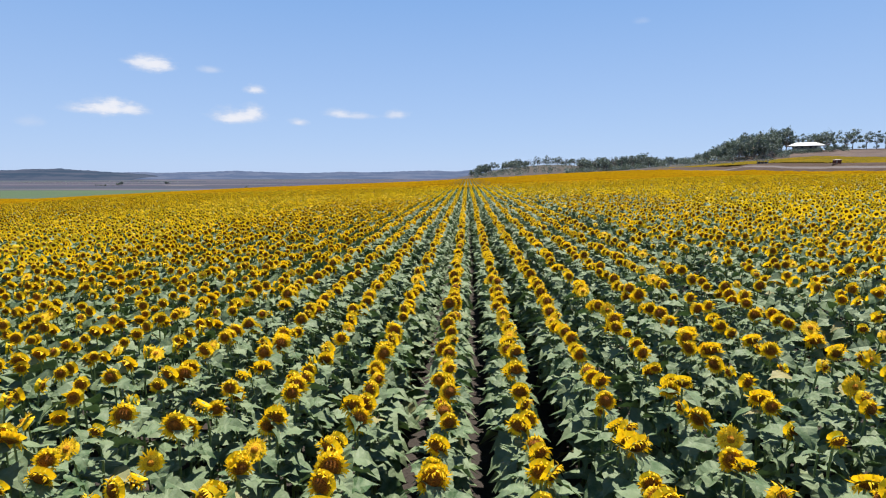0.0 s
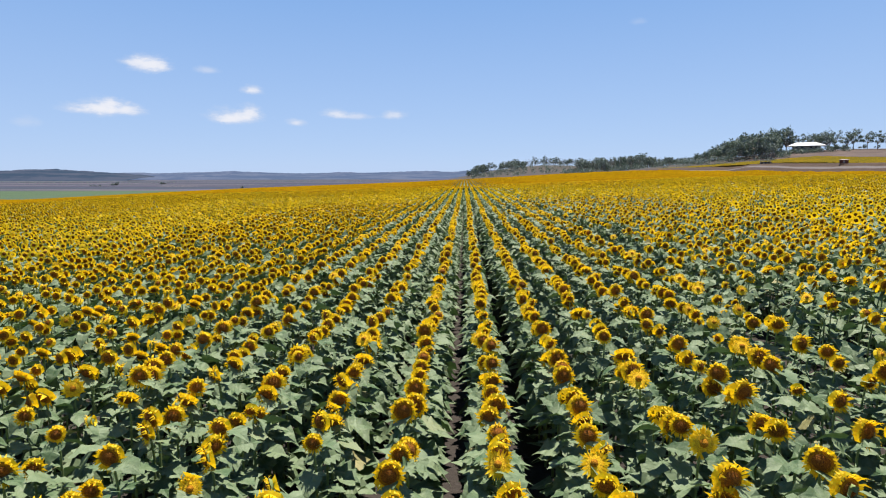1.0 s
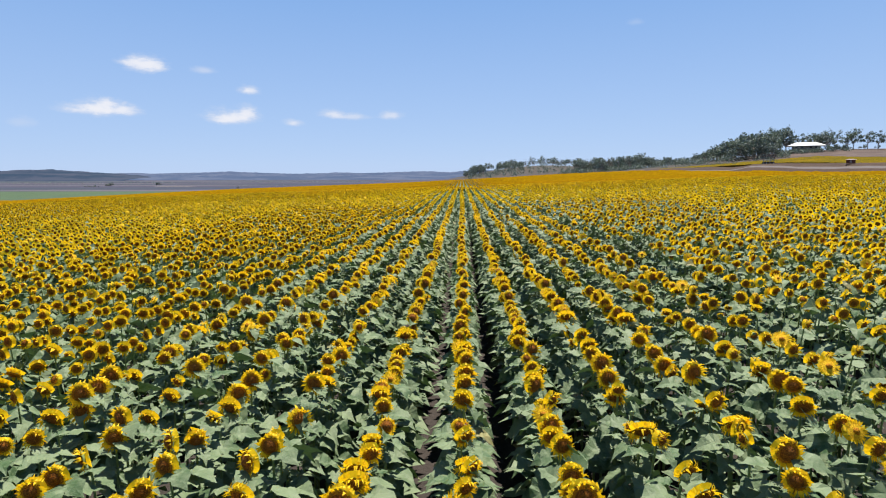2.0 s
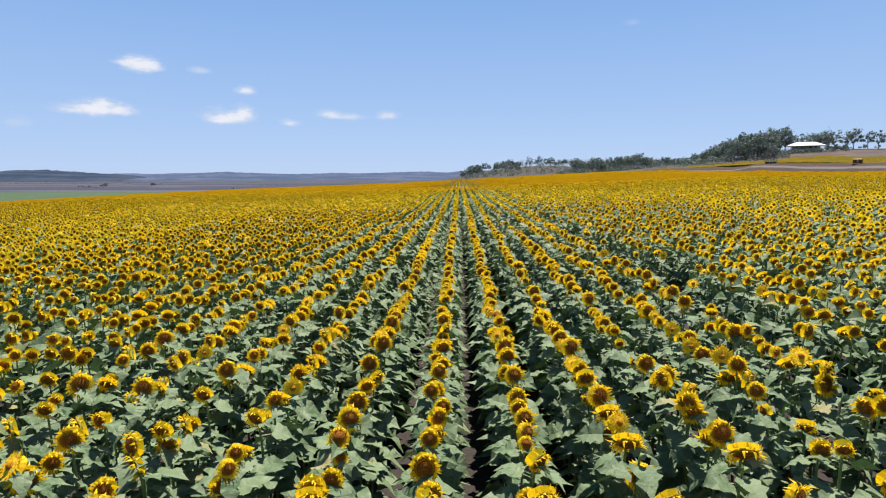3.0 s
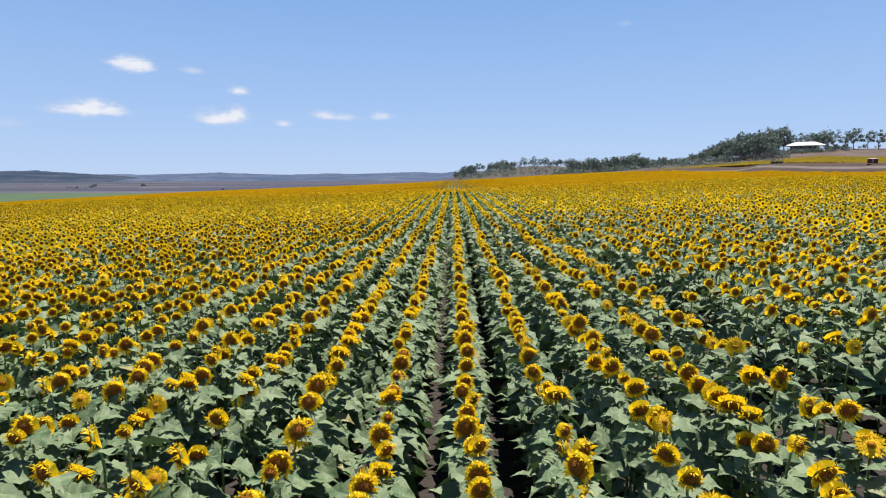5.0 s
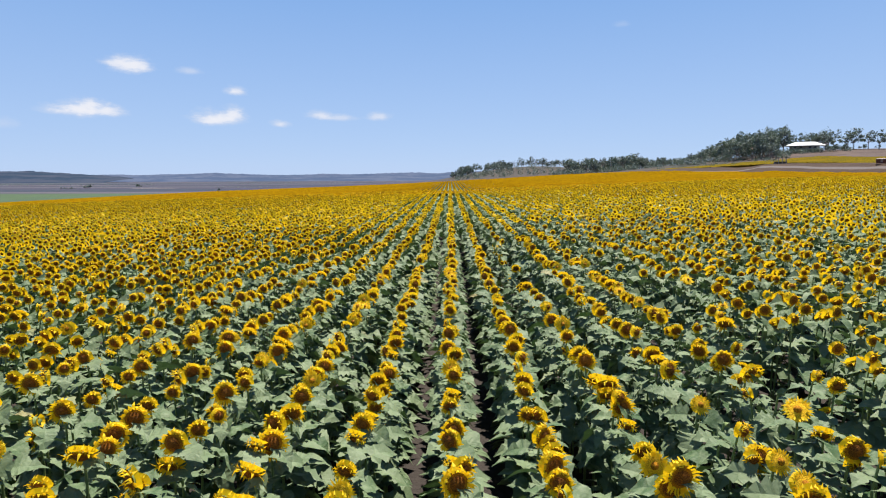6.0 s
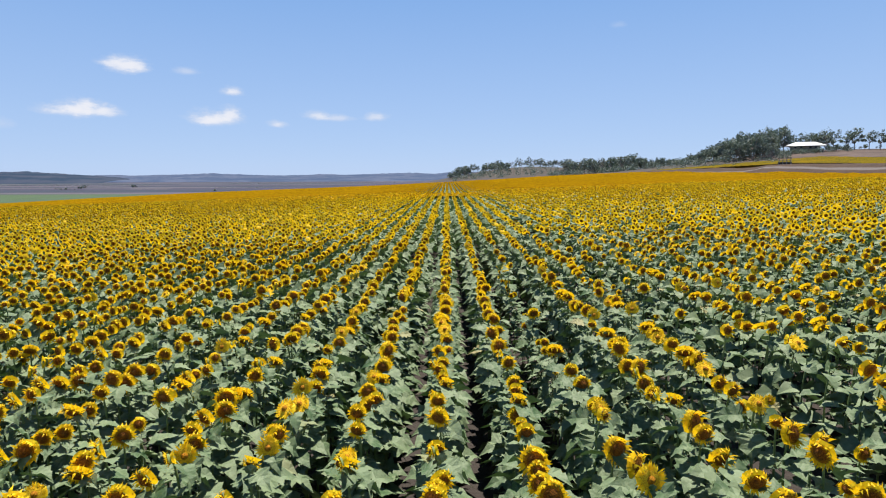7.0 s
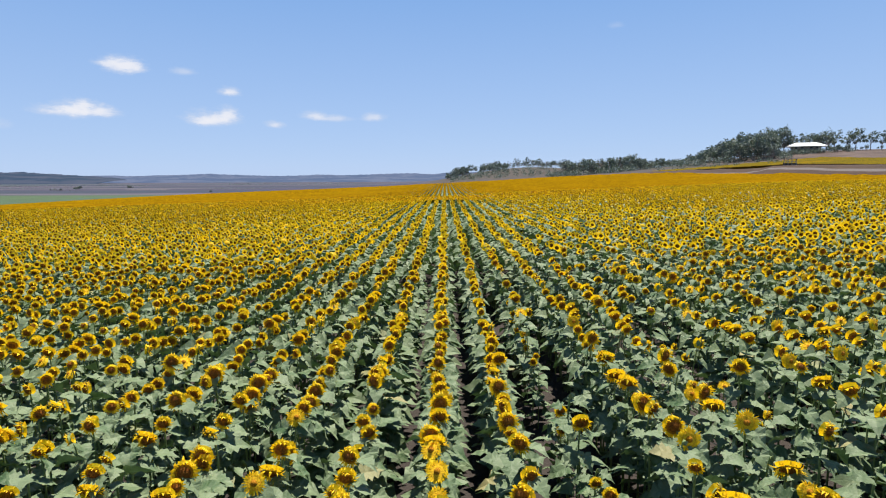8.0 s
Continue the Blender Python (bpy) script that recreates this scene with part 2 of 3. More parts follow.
def turn_x(v, a):
    c, s = np.cos(a), np.sin(a)
    return v @ np.array([[1, 0, 0], [0, c, s], [0, -s, c]])


def turn_y(v, a):
    c, s = np.cos(a), np.sin(a)
    return v @ np.array([[c, 0, -s], [0, 1, 0], [s, 0, c]])


LEAF_SHAPE = {  # share of the length, half width
    0: ((0.0, 0.0), (-0.09, 0.24), (0.04, 0.43), (0.17, 0.36), (0.30, 0.44), (0.45, 0.29), (0.58, 0.31), (0.76, 0.12), (1.0, 0.0)),
    1: ((0.0, 0.0), (0.02, 0.42), (0.30, 0.42), (0.62, 0.26), (1.0, 0.0)),
    2: ((0.0, 0.0), (0.35, 0.45), (1.0, 0.0)),
}


def leaf_shape(r, size, level):
    """A heart-shaped leaf, its stalk at the origin, growing along +x: folded along the midrib, hanging at the tip."""
    st = LEAF_SHAPE[level]
    droop, fold, wave = r.uniform(0.15, 0.62), r.uniform(0.05, 0.45), r.uniform(0.02, 0.10)
    verts, mid, lo, hi = [], [], [], []
    for i, (u, hw) in enumerate(st):
        mu = max(u, 0.0)
        z = 0.10 * mu - droop * mu * mu
        mid.append(len(verts))
        verts.append((mu, 0, z))
        if 0 < i < len(st) - 1:
            for side, store in ((-1, lo), (1, hi)):
                store.append(len(verts))
                verts.append((u, side * hw * r.uniform(0.70, 1.25), z + fold * hw * 0.8 - 0.5 * fold * hw * hw + r.uniform(-wave, wave)))
    tris = []
    for side in (lo, hi):
        chain = [mid[0], *side, mid[-1]]
        for i in range(len(chain) - 1):
            a, b, c, d = mid[i], mid[i + 1], chain[i + 1], chain[i]
            for tri in ((a, b, c), (a, c, d)):
                if len(set(tri)) == 3:
                    tris.append(tri if side is hi else tri[::-1])
    v = np.array(verts) * size
    if level == 0:      # leaf stalk
        k = len(v)
        v = np.vstack([v, [(-0.42 * size, -0.006, -0.06 * size), (-0.42 * size, 0.006, -0.06 * size), (0.02, 0.005, 0.0), (0.02, -0.005, 0.0)]])
        tris += [(k, k + 1, k + 2), (k, k + 2, k + 3)]
    return v, np.array(tris)


def tube(points, radii, sides):
    """A tapered stalk along points."""
    verts, tris = [], []
    for (x, y, z), rad in zip(points, radii):
        for j in range(sides):
            a = 2 * math.pi * j / sides
            verts.append((x + rad * math.cos(a), y + rad * math.sin(a), z))
    for i in range(len(points) - 1):
        for j in range(sides):
            a, b = i * sides + j, i * sides + (j + 1) % sides
            tris += [(a, b, b + sides), (a, b + sides, a + sides)]
    return np.array(verts), np.array(tris)


def dome(rad, bulge, sides, rings):
    """A shallow dome round +z: the face of the flower."""
    verts, tris = [(0, 0, bulge)], []
    for i in range(1, rings + 1):
        u = i / rings
        for j in range(sides):
            a = 2 * math.pi * (j + 0.5 * (i % 2)) / sides
            verts.append((rad * u * math.cos(a), rad * u * math.sin(a), bulge * (1 - u * u)))
    for j in range(sides):
        tris.append((0, 1 + j, 1 + (j + 1) % sides))
    for i in range(rings - 1):
        for j in range(sides):
            a, b = 1 + i * sides + j, 1 + i * sides + (j + 1) % sides
            tris += [(a, a + sides, b), (b, a + sides, b + sides)]
    return np.array(verts, float), np.array(tris)


def petals(r, rad, length, count, level, curl, fresh=False):
    """Ray florets round the disc, in the plane of z = 0, some bent forward, some back."""
    verts, tris = [], []
    for ring in range(2 if level == 0 else 1):
        for j in range(count):
            a = 2 * math.pi * (j + 0.5 * ring + r.uniform(-0.25, 0.25)) / count
            ln = length * r.uniform(0.75, 1.15) * (1 if ring == 0 else 0.85)
            hw = (0.60 if level == 0 else 1.2) * math.pi * rad / count * r.uniform(0.9, 1.5)
            lift = curl + r.uniform(-0.5, 0.5) + 0.6 * ring
            ca, sa, k = math.cos(a), math.sin(a), len(verts)
            if fresh:             # just opened, spread flat
                lift = r.uniform(-0.35, 0.45)
            elif sa > 0.2:        # upper ones hang forward over the disc or are swept back
                lift = r.uniform(0.4, 1.4) if r.random() < 0.55 else r.uniform(-1.4, -0.6)
            elif sa < -0.2:       # lower ones curve up to the light
                lift = r.uniform(0.1, 1.1)
            if level == 0:
                shape = ((0.0, 0.75), (0.5, 1.0), (1.0, 0.0))
            else:
                shape = ((0.0, 1.0), (1.0, 0.0))
            for u, w_ in shape:
                d = rad * 0.92 + ln * u * math.cos(lift * u)
                z = 0.004 * ring + ln * u * math.sin(lift * u)
                for side in ((-1, 1) if w_ else (0,)):
                    verts.append((d * ca - side * w_ * hw * sa, d * sa + side * w_ * hw * ca, z))
            if level == 0:
                tris += [(k, k + 2, k + 3), (k, k + 3, k + 1), (k + 2, k + 4, k + 3)]
            else:
                tris.append((k, k + 2, k + 1))
    verts, tris = np.array(verts), np.array(tris)
    ring, t = dome(rad + length * (0.30, 0.36)[level], 0.065, 12 if level == 0 else 8, 1)      # the closed inner part of the ring
    ring[1::2] *= 0.94
    return np.vstack([verts, ring - (0, 0, 0.052)]), np.vstack([tris, t + len(verts)])


def sunflower(seed, level, bright=False, bud=False):
    """The parts of one plant as (name, corners, triangles, material): stem, leaves and the head, facing -y, at the stem's foot."""
    r = np.random.default_rng(seed)
    h = HEAD * r.uniform(0.96, 1.04)
    az, tilt = r.normal(0.0, 0.33 if r.random() < 0.96 else 1.0), r.normal(-0.12, (0.28, 0.30, 0.32, 0.34)[level])
    size = np.clip(r.normal(1.0, 0.14), 0.68, 1.3)
    if bright:
        az, tilt, size = r.normal(0, 0.3), r.uniform(0.25, 0.8), r.uniform(0.9, 1.12)
    parts = []
    # stem, bent over at the neck towards the face
    bend = np.array([math.sin(az), -math.cos(az)]) * 0.045
    sway = r.normal(0, 0.02, 2)
    heights = (0.0, 0.45, 0.8, 0.93, 0.985) if level == 0 else (0.0, 0.7, 0.985)
    pts, rad = [], []
    for u in heights:
        off = sway * u + bend * max(0.0, (u - 0.78) / 0.2) ** 2
        pts.append((off[0], off[1], h * u))
        rad.append(0.016 - 0.006 * u)
    if level <= 1:
        parts.append(("stem", *tube(pts, rad, 5 if level == 0 else 3), M_STEM))
    top = np.array(pts[-1])
    # leaves in a spiral, larger in the middle, smaller and steeper near the head
    count = (11, 8, 5, 2)[level]
    for i in range(count):
        u = (i + r.uniform(0.1, 0.9)) / count
        hz = h * (0.31 + 0.64 * u) if level < 2 else h * (0.50 + 0.42 * u)
        a = i * 2.4 + r.uniform(-0.5, 0.5)
        ln = (0.300 - 0.08 * u * u) * r.uniform(0.75, 1.15) * (1, 1.04, 1.36, 1.6)[level]
        v, t = leaf_shape(r, ln, min(level, 2))
        v = turn_x(v, r.normal(0, 0.36))
        v = turn_y(v, r.uniform(-0.28, 0.50))
        v = v + (0.30 * ln + 0.012, 0, 0.04)
        v = turn_z(v, a) + (sway[0] * hz / h, sway[1] * hz / h, hz)
        parts.append(("leaf", v, t, M_LEAF))
    if level < 2:      # broad old leaves low on the stem
        for i in range(2):
            ln = r.uniform(0.28, 0.36)
            v, t = leaf_shape(r, ln, 2)
            v = turn_y(turn_x(v, r.normal(0, 0.25)), r.uniform(0.0, 0.4)) + (0.25 * ln, 0, 0)
            parts.append(("leaf", turn_z(v, i * 2.1 + r.uniform(-0.5, 0.5)) + (0, 0, h * r.uniform(0.16, 0.36)), t, M_LEAF))
    # head: built round +z, then turned to face -y and outwards
    rad_d = (0.071, 0.073, 0.076, 0.078)[level] * size * (0.5 if bud else 1.0)

    def face(v):
        v = turn_x(v, math.pi / 2 - tilt)      # +z goes to -y, raised by tilt
        return turn_z(v, az) + top + np.array((math.sin(az), -math.cos(az), 0)) * 0.03

    plen = (0.063, 0.071, 0.074, 0.075)[level] * size * r.uniform(0.8, 1.2)
    if bud:      # still closed: a small green knob
        v, t = dome(rad_d, -0.035, 7 if level < 2 else 5, 1)
        parts.append(("bract_cup", face(v), t[:, ::-1], M_STEM))
        v, t = dome(rad_d * 1.1, 0.03, 7 if level < 2 else 5, 1)
        parts.append(("disc", face(v), t, M_LEAF))
    elif level <= 1:
        sides = 14 if level == 0 else 8
        inner, t = dome(rad_d * ((0.70, 0.62)[level] if not bright else 0.46), 0.028, sides, 2 if level == 0 else 1)
        parts.append(("disc", face(inner + (0, 0, 0.009)), t, M_RING if bright else M_DISC))
        outer, t = dome(rad_d * 1.05, 0.017, sides, 1)
        parts.append(("floret_ring", face(outer), t, M_GOLD if bright else M_RING))
        v, t = petals(r, rad_d, plen, 19 if level == 0 else 14, level, r.uniform(-0.9, -0.2), bright)
        parts.append(("petal_ring", face(v), t, M_PETAL))
        v, t = dome(rad_d * 1.12, -0.055, 10 if level == 0 else 6, 1)
        parts.append(("bract_cup", face(v - (0, 0, 0.004)), t[:, ::-1], M_STEM))
    else:
        sides = 10 if level == 2 else 5
        v, t = dome(rad_d + plen * (0.74 if level == 2 else 0.58), 0.036 if level == 2 else 0.026, sides, 1)
        v[1:] *= r.uniform(0.66, 1.14, (len(v) - 1, 1))
        parts.append(("petal_ring", face(v), t, M_PETAL))
        v, t = dome(rad_d * (0.84 if level == 2 else 0.95), 0.02, 6 if level == 2 else 5, 1)
        parts.append(("disc", face(v + (0, 0, 0.026 if level == 2 else 0.018)), t, M_GOLD if bright else M_DISC))
    return parts


def joined(parts):
    vs, ts, ms, k = [], [], [], 0
    for _, v, t, m in parts:
        vs.append(v)
        ts.append(t + k)
        ms.append(np.full(len(t), m))
        k += len(v)
    return np.vstack(vs), np.vstack(ts), np.concatenate(ms)


def scatter(name, kinds, plants):
    """One joined mesh of many plants: rows of plants are (x, y, turn, size, kind, lean x, lean y)."""
    vs, ts, ms, k = [], [], [], 0
    for i, (v, t, m) in enumerate(kinds):
        mine = plants[plants[:, 4] == i]
        if not len(mine):
            continue
        c, s = np.cos(mine[:, 2])[:, None], np.sin(mine[:, 2])[:, None]
        z = v[None, :, 2] * mine[:, 3, None]
        x = (v[None, :, 0] * c - v[None, :, 1] * s) * mine[:, 3, None] + mine[:, 0, None] + z * mine[:, 5, None]
        y = (v[None, :, 0] * s + v[None, :, 1] * c) * mine[:, 3, None] + mine[:, 1, None] + z * mine[:, 6, None]
        z = z + ground_z(mine[:, 0], mine[:, 1])[:, None]
        vs.append(np.stack([x, y, z], 2).reshape(-1, 3))
        ts.append((t[None] + (np.arange(len(mine)) * len(v))[:, None, None] + k).reshape(-1, 3))
        ms.append(np.tile(m, len(mine)))
        k += len(v) * len(mine)
    return mesh_of(name, np.vstack(vs), np.vstack(ts), np.concatenate(ms), PLANT)


# where plants stand: rows, with a thinly sown row and some bare spots
BARE = [(5.4, 25.6, 0.6), (5.6, 26.6, 0.8), (6.1, 27.4, 0.7), (5.7, 28.7, 0.5), (5.5, 12.2, 0.45), (5.55, 13.2, 0.6), (5.6, 14.2, 0.5), (5.9, 15.2, 0.5), (6.3, 15.7, 0.6), (5.8, 32.7, 0.5), (5.4, 35.1, 0.6), (3.0, 41.4, 0.5), (3.0, 48.2, 0.7)]
SHOWY = [(-3.5, 4.8), (-4.3, 5.3), (-1.8, 5.6), (-4.8, 7.8), (-1.9, 4.8), (4.0, 5.7), (4.6, 6.6), (4.0, 13.4), (-4.3, 10.6), (-5.3, 14.8),
         (3.9, 12.7), (5.6, 14.7), (4.8, 16.0), (-1.1, 19.1), (5.5, 21.5), (3.9, 21.6), (4.0, 20.8), (2.2, 20.1), (3.9, 20.0), (5.8, 25.5)]
SHOWY += [(5.9, 27.8), (-3.4, 25.4), (3.0, 24.7), (-2.6, 30.0), (6.5, 35.0), (6.4, 36.8), (3.1, 33.4), (1.4, 32.1), (-0.2, 31.4), (0.6, 34.2),
          (5.6, 35.7), (-0.2, 34.2), (4.7, 37.3), (4.5, 38.8), (4.6, 39.9), (3.0, 45.4), (1.4, 37.9), (1.3, 38.4), (3.9, 38.6), (6.5, 40.8), (-5.2, 41.9)]
SHOWY += [(4.7, 15.1), (8.6, 20.0), (-1.1, 12.1), (1.5, 13.9), (0.5, 16.3), (-3.3, 7.6), (5.4, 24.7), (-0.3, 20.7), (1.4, 20.8), (-1.0, 21.0),
          (-1.0, 24.3), (0.6, 25.4), (0.6, 23.9), (-0.1, 23.0), (4.6, 30.1), (3.0, 25.7), (-0.9, 32.2), (5.5, 40.9), (-5.0, 44.0)]


def row_plants(k, y0, y1, pitch):
    n = int((y1 - y0) / pitch)
    y = y0 + (np.arange(n) + rng.uniform(-0.42, 0.42, n)) * pitch
    x = FIRST + ROW * k + rng.normal(0, 1, n) * np.interp(y, (30, 85), (0.022, 0.06))
    keep = rng.random(n) > 0.04
    if k == 7:
        keep &= rng.random(n) > 0.40
    for bx, by, br in BARE:
        keep &= (x - bx) ** 2 + (y - by) ** 2 > br * br
    return np.stack([x, y], 1)[keep]


def vigour(x, y):
    """Plants of the thinly sown row and of one weak stretch stay low."""
    k = np.round((x - FIRST) / ROW)
    weak = ((k == 7) & (rng.random(len(x)) < 0.55)) | ((k == 4) & (y > 36.5) & (y < 47.5) & (rng.random(len(x)) < 0.7))
    return np.where(weak, rng.uniform(0.62, 0.82, len(x)), rng.uniform(0.94, 1.06, len(x)))


def nearest_depth(x, y):
    """How near the flight ever comes to a plant while it is ahead."""
    return np.maximum.reduce([np.abs(x - 0.6) / 0.80 - 1.0, y - 36.5, np.full(len(x), 3.0)])


spots = []
for k in range(-122, 102):
    x = FIRST + ROW * k
    y0 = -9.0 if abs(x) < 31 else (abs(x - 0.6) - 2.0) / 0.85
    if y0 < 135:
        spots.append(row_plants(k, y0, 135, PITCH))
spots = np.vstack(spots)
depth = nearest_depth(spots[:, 0], spots[:, 1])
aside = spots[:, 1] < np.maximum(2.6, (np.abs(spots[:, 0] - 0.6) - 2.0) / 0.85)
depth = np.where(aside, 60.0, depth)
spots = spots[depth < 84]
depth = depth[depth < 84]
showy = np.zeros(len(spots), bool)
for sx, sy in SHOWY:
    showy[np.argmin((spots[:, 0] - sx) ** 2 + (spots[:, 1] - sy) ** 2)] = True
showy |= rng.random(len(spots)) < 0.035
single = (np.abs(spots[:, 0] - FIRST - ROW) < 1.25 * ROW) & (spots[:, 1] > 3.4) & (spots[:, 1] < 28.2)

# the rows under the flight: every plant a thing with its parts
def part(name, v, t, mat, parent, label=""):
    ob = new(name, mesh_of(name, v, t, None, [PLANT[mat] if isinstance(mat, int) else mat], name in ("disc", "floret_ring", "bract_cup", "stem")))
    ob.parent = parent
    return tagged(ob, label)


def sunflower_thing(seed, bright):
    plant = new("sunflower")
    head = None
    for name, v, t, m in sunflower(seed, 0, bright):
        if name == "disc":
            head = part("disc", v, t, m, plant, "golden floret disc" if bright else "dark brown seed disc")
        elif name in ("floret_ring", "petal_ring", "bract_cup"):
            part(name, v, t, m, head, {"petal_ring": "ring of golden yellow petals", "bract_cup": "green bracts behind the head"}.get(name, ""))
        else:
            part(name, v, t, m, plant)
    words = "sunflower with a bright open golden head tilted to the sky" if bright else "tall sunflower with nodding brown-centred yellow head and broad leaves"
    return tagged(plant, words, "sunflower", "sunflowers in the rows")


mine, glow = spots[single], showy[single]
kinds = [sunflower_thing(700 + i, False) for i in range(14)] + [sunflower_thing(750 + i, True) for i in range(4)]
used = set()
for (x, y), g in zip(mine, glow):
    k = 14 + int(rng.integers(0, 4)) if g else int(rng.integers(0, 14))
    m = pose(x, y, float(ground_z(x, y)), rng.normal(0, 0.8), rng.normal(0, 0.7), rng.normal(0, 10)) @ Matrix.Scale(rng.uniform(0.95, 1.05), 4)
    if k in used:
        copy_thing(kinds[k], m)
    else:
        kinds[k].matrix_basis = m
        used.add(k)

LEVELS = ((5.0, 18), (16.0, 14), (36.0, 9), (84.0, 6))
lo = 0.0
NAMES = ("sunflower_rows_beside_path", "sunflower_rows_beyond", "sunflower_rows_farther", "sunflower_rows_far")
for level, (hi, count) in enumerate(LEVELS):
    kinds = [joined(sunflower(100 * level + i, level)) for i in range(count)] + [joined(sunflower(100 * level + 50 + i, level, True)) for i in range(3)]
    kinds += [joined(sunflower(100 * level + 70 + i, level, False, True)) for i in range(3)]
    mine = (depth >= lo) & (depth < hi) & ~single
    lo = hi
    p, n = spots[mine], int(mine.sum())
    kind = np.where(showy[mine], count + rng.integers(0, 3, n), rng.integers(0, count, n))
    late = np.round((p[:, 0] - FIRST) / ROW)      # some rows are later and still partly in bud
    thin = step(p[:, 1], 33, 42)
    late = rng.random(n) < np.where(late > 2, np.interp(late, (12, 30), (0.16, 0.12)) + 0.14 * thin, 0.03 + 0.04 * thin) * np.interp(p[:, 1], (60, 105), (1, 0))
    kind = np.where(late & ~showy[mine], count + 3 + rng.integers(0, 3, n), kind)
    plants = np.stack([p[:, 0], p[:, 1], rng.normal(0, 0.18, n), vigour(p[:, 0], p[:, 1]), kind, rng.normal(0, 0.012, n), rng.normal(0, 0.03, n)], 1)
    field = new(NAMES[level], scatter(NAMES[level], kinds, plants))
    tagged(field, "dense rows of flowering sunflowers with broad grey-green leaves", "sunflowers", kind="stuff")

# ---- the far part of the field, where single heads merge ----
def far_material(name, dark, light):
    m, n = material(name)
    at = place_of(n)
    fine = n.noise(at, 2.4, 4, 0.7)
    c = n.mix(n.span(fine, 0.40, 0.60), dark, light)
    c = n.mix(n.math("MULTIPLY", n.span(n.noise(at, 0.06, 3), 0.45, 0.75), 0.35), c, (0.289, 0.162, 0.004, 1))
    finish(n, c, 0.8, fine, 0.6, 0.15, through_light=0.1, thin=(0.6, 0.35, 0.004, 1), gloss=0.0)
    return m


CREST = far_material("distant sunflower heads", (0.100, 0.056, 0.003, 1), (0.262, 0.148, 0.003, 1))
sx, sy = np.arange(-420, 330, 2.5), np.arange(-60, 302, 2.5)
gx, gy = np.meshgrid(sx, sy)
q = grid_faces(len(sx), len(sy))
cx, cy = gx.ravel()[q].mean(1), gy.ravel()[q].mean(1)
field_end = np.minimum(np.minimum(81.5, 268 - gy), 158 - 0.45 * gy)      # the field's upper edge
q_end = np.minimum(np.minimum(81.5, 268 - cy), 158 - 0.45 * cy)
gx = np.minimum(gx, field_end + 0.6)
gz = ground_z(gx, gy) + HEAD - 0.12 + rng.uniform(-0.10, 0.14, gx.shape)
near_rows = ((np.abs(cx) < 30) & (cy > -8) & (cy < 100)) | ((np.abs(cx) >= 30) & (cy > (np.abs(cx) - 5) / 0.85))
in_rows = (cx > FIRST - 14 * ROW + 1.4) & (cx < FIRST + 18 * ROW - 1.4) & (cy > 115)      # where single rows still show as lines
q = q[((nearest_depth(cx, cy) > 80) | ~near_rows) & (cy < 300) & (cx - 1.25 < q_end) & ~in_rows]
tagged(new("sunflower_rows_at_crest", mesh_of("sunflower_rows_at_crest", np.stack([gx.ravel(), gy.ravel(), gz.ravel()], 1), q, None, [CREST])),
       "golden mass of far sunflower heads merging at the crest", "sunflowers", kind="stuff")


def crest_rows():
    """The far ends of the rows ahead: a ragged ridge of heads on each row over the lower leaves between."""
    y = np.arange(118, 300, 0.9)
    vs, qs, ms, k = [], [], [], 0
    for row in range(-14, 19):
        x0 = FIRST + ROW * row
        mine = y[y < 268 - x0]
        n = len(mine)
        reach = np.interp(mine, (118, 155, 230), (0.19, 0.26, 0.33)) + np.interp(abs(x0 - 1.0), (2.5, 9), (0.0, 0.22))
        across = []
        for off, drop in ((-1.0, 0.42), (-0.9, 0.16), (0.0, 0.0), (0.9, 0.16), (1.0, 0.42)):
            x = x0 + off * reach * rng.uniform(0.75, 1.25, n) + rng.normal(0, 0.03, n)
            across.append(np.stack([x, mine, ground_z(x, mine) + HEAD + 0.03 - drop + rng.uniform(-0.09, 0.09, n)], 1))
        vs.append(np.stack(across, 1).reshape(-1, 3))
        qs.append(grid_faces(5, n) + k)
        ms.append(np.tile((1, 0, 0, 1), n - 1))
        k += 5 * n
    x, y = np.arange(FIRST - 14.5 * ROW, FIRST + 18.6 * ROW, 0.4), np.arange(66, 300, 1.2)
    gx, gy = np.meshgrid(x, y)
    v = np.stack([gx.ravel(), gy.ravel(), (ground_z(gx, gy) + HEAD - 0.42 + rng.uniform(-0.12, 0.12, gx.shape)).ravel()], 1)
    q = grid_faces(len(x), len(y))
    q = q[gy.ravel()[q].mean(1) < 267 - gx.ravel()[q].mean(1)]
    ms.append(np.ones(len(q)))
    return mesh_of("sunflower_row_ends", np.vstack(vs + [v]), np.vstack(qs + [q + k]), np.concatenate(ms), [CREST, LEAF])


tagged(new("sunflower_row_ends", crest_rows()), "far ends of the sunflower rows running up to the crest", "sunflowers", kind="stuff")

# the strip of sunflowers on the slope behind the farm track
sx, sy = np.arange(97, 180, 1.5), np.arange(196, 308, 1.5)
gx, gy = np.meshgrid(sx, sy)
gz = ground_z(gx, gy) + 0.9 + rng.uniform(-0.10, 0.14, gx.shape)
q = grid_faces(len(sx), len(sy))
cx, cy = gx.ravel()[q].mean(1), gy.ravel()[q].mean(1)
q = q[(cx > 142) | (cy > 268 + 0.3 * (142 - cx))]
tagged(new("sunflower_strip", mesh_of("sunflower_strip", np.stack([gx.ravel(), gy.ravel(), gz.ravel()], 1), q, None, [far_material("sunflowers past bloom", (0.061, 0.061, 0.015, 1), (0.172, 0.123, 0.013, 1))])),
       "strip of yellow sunflowers on the slope beyond the farm track", "sunflowers", kind="stuff")


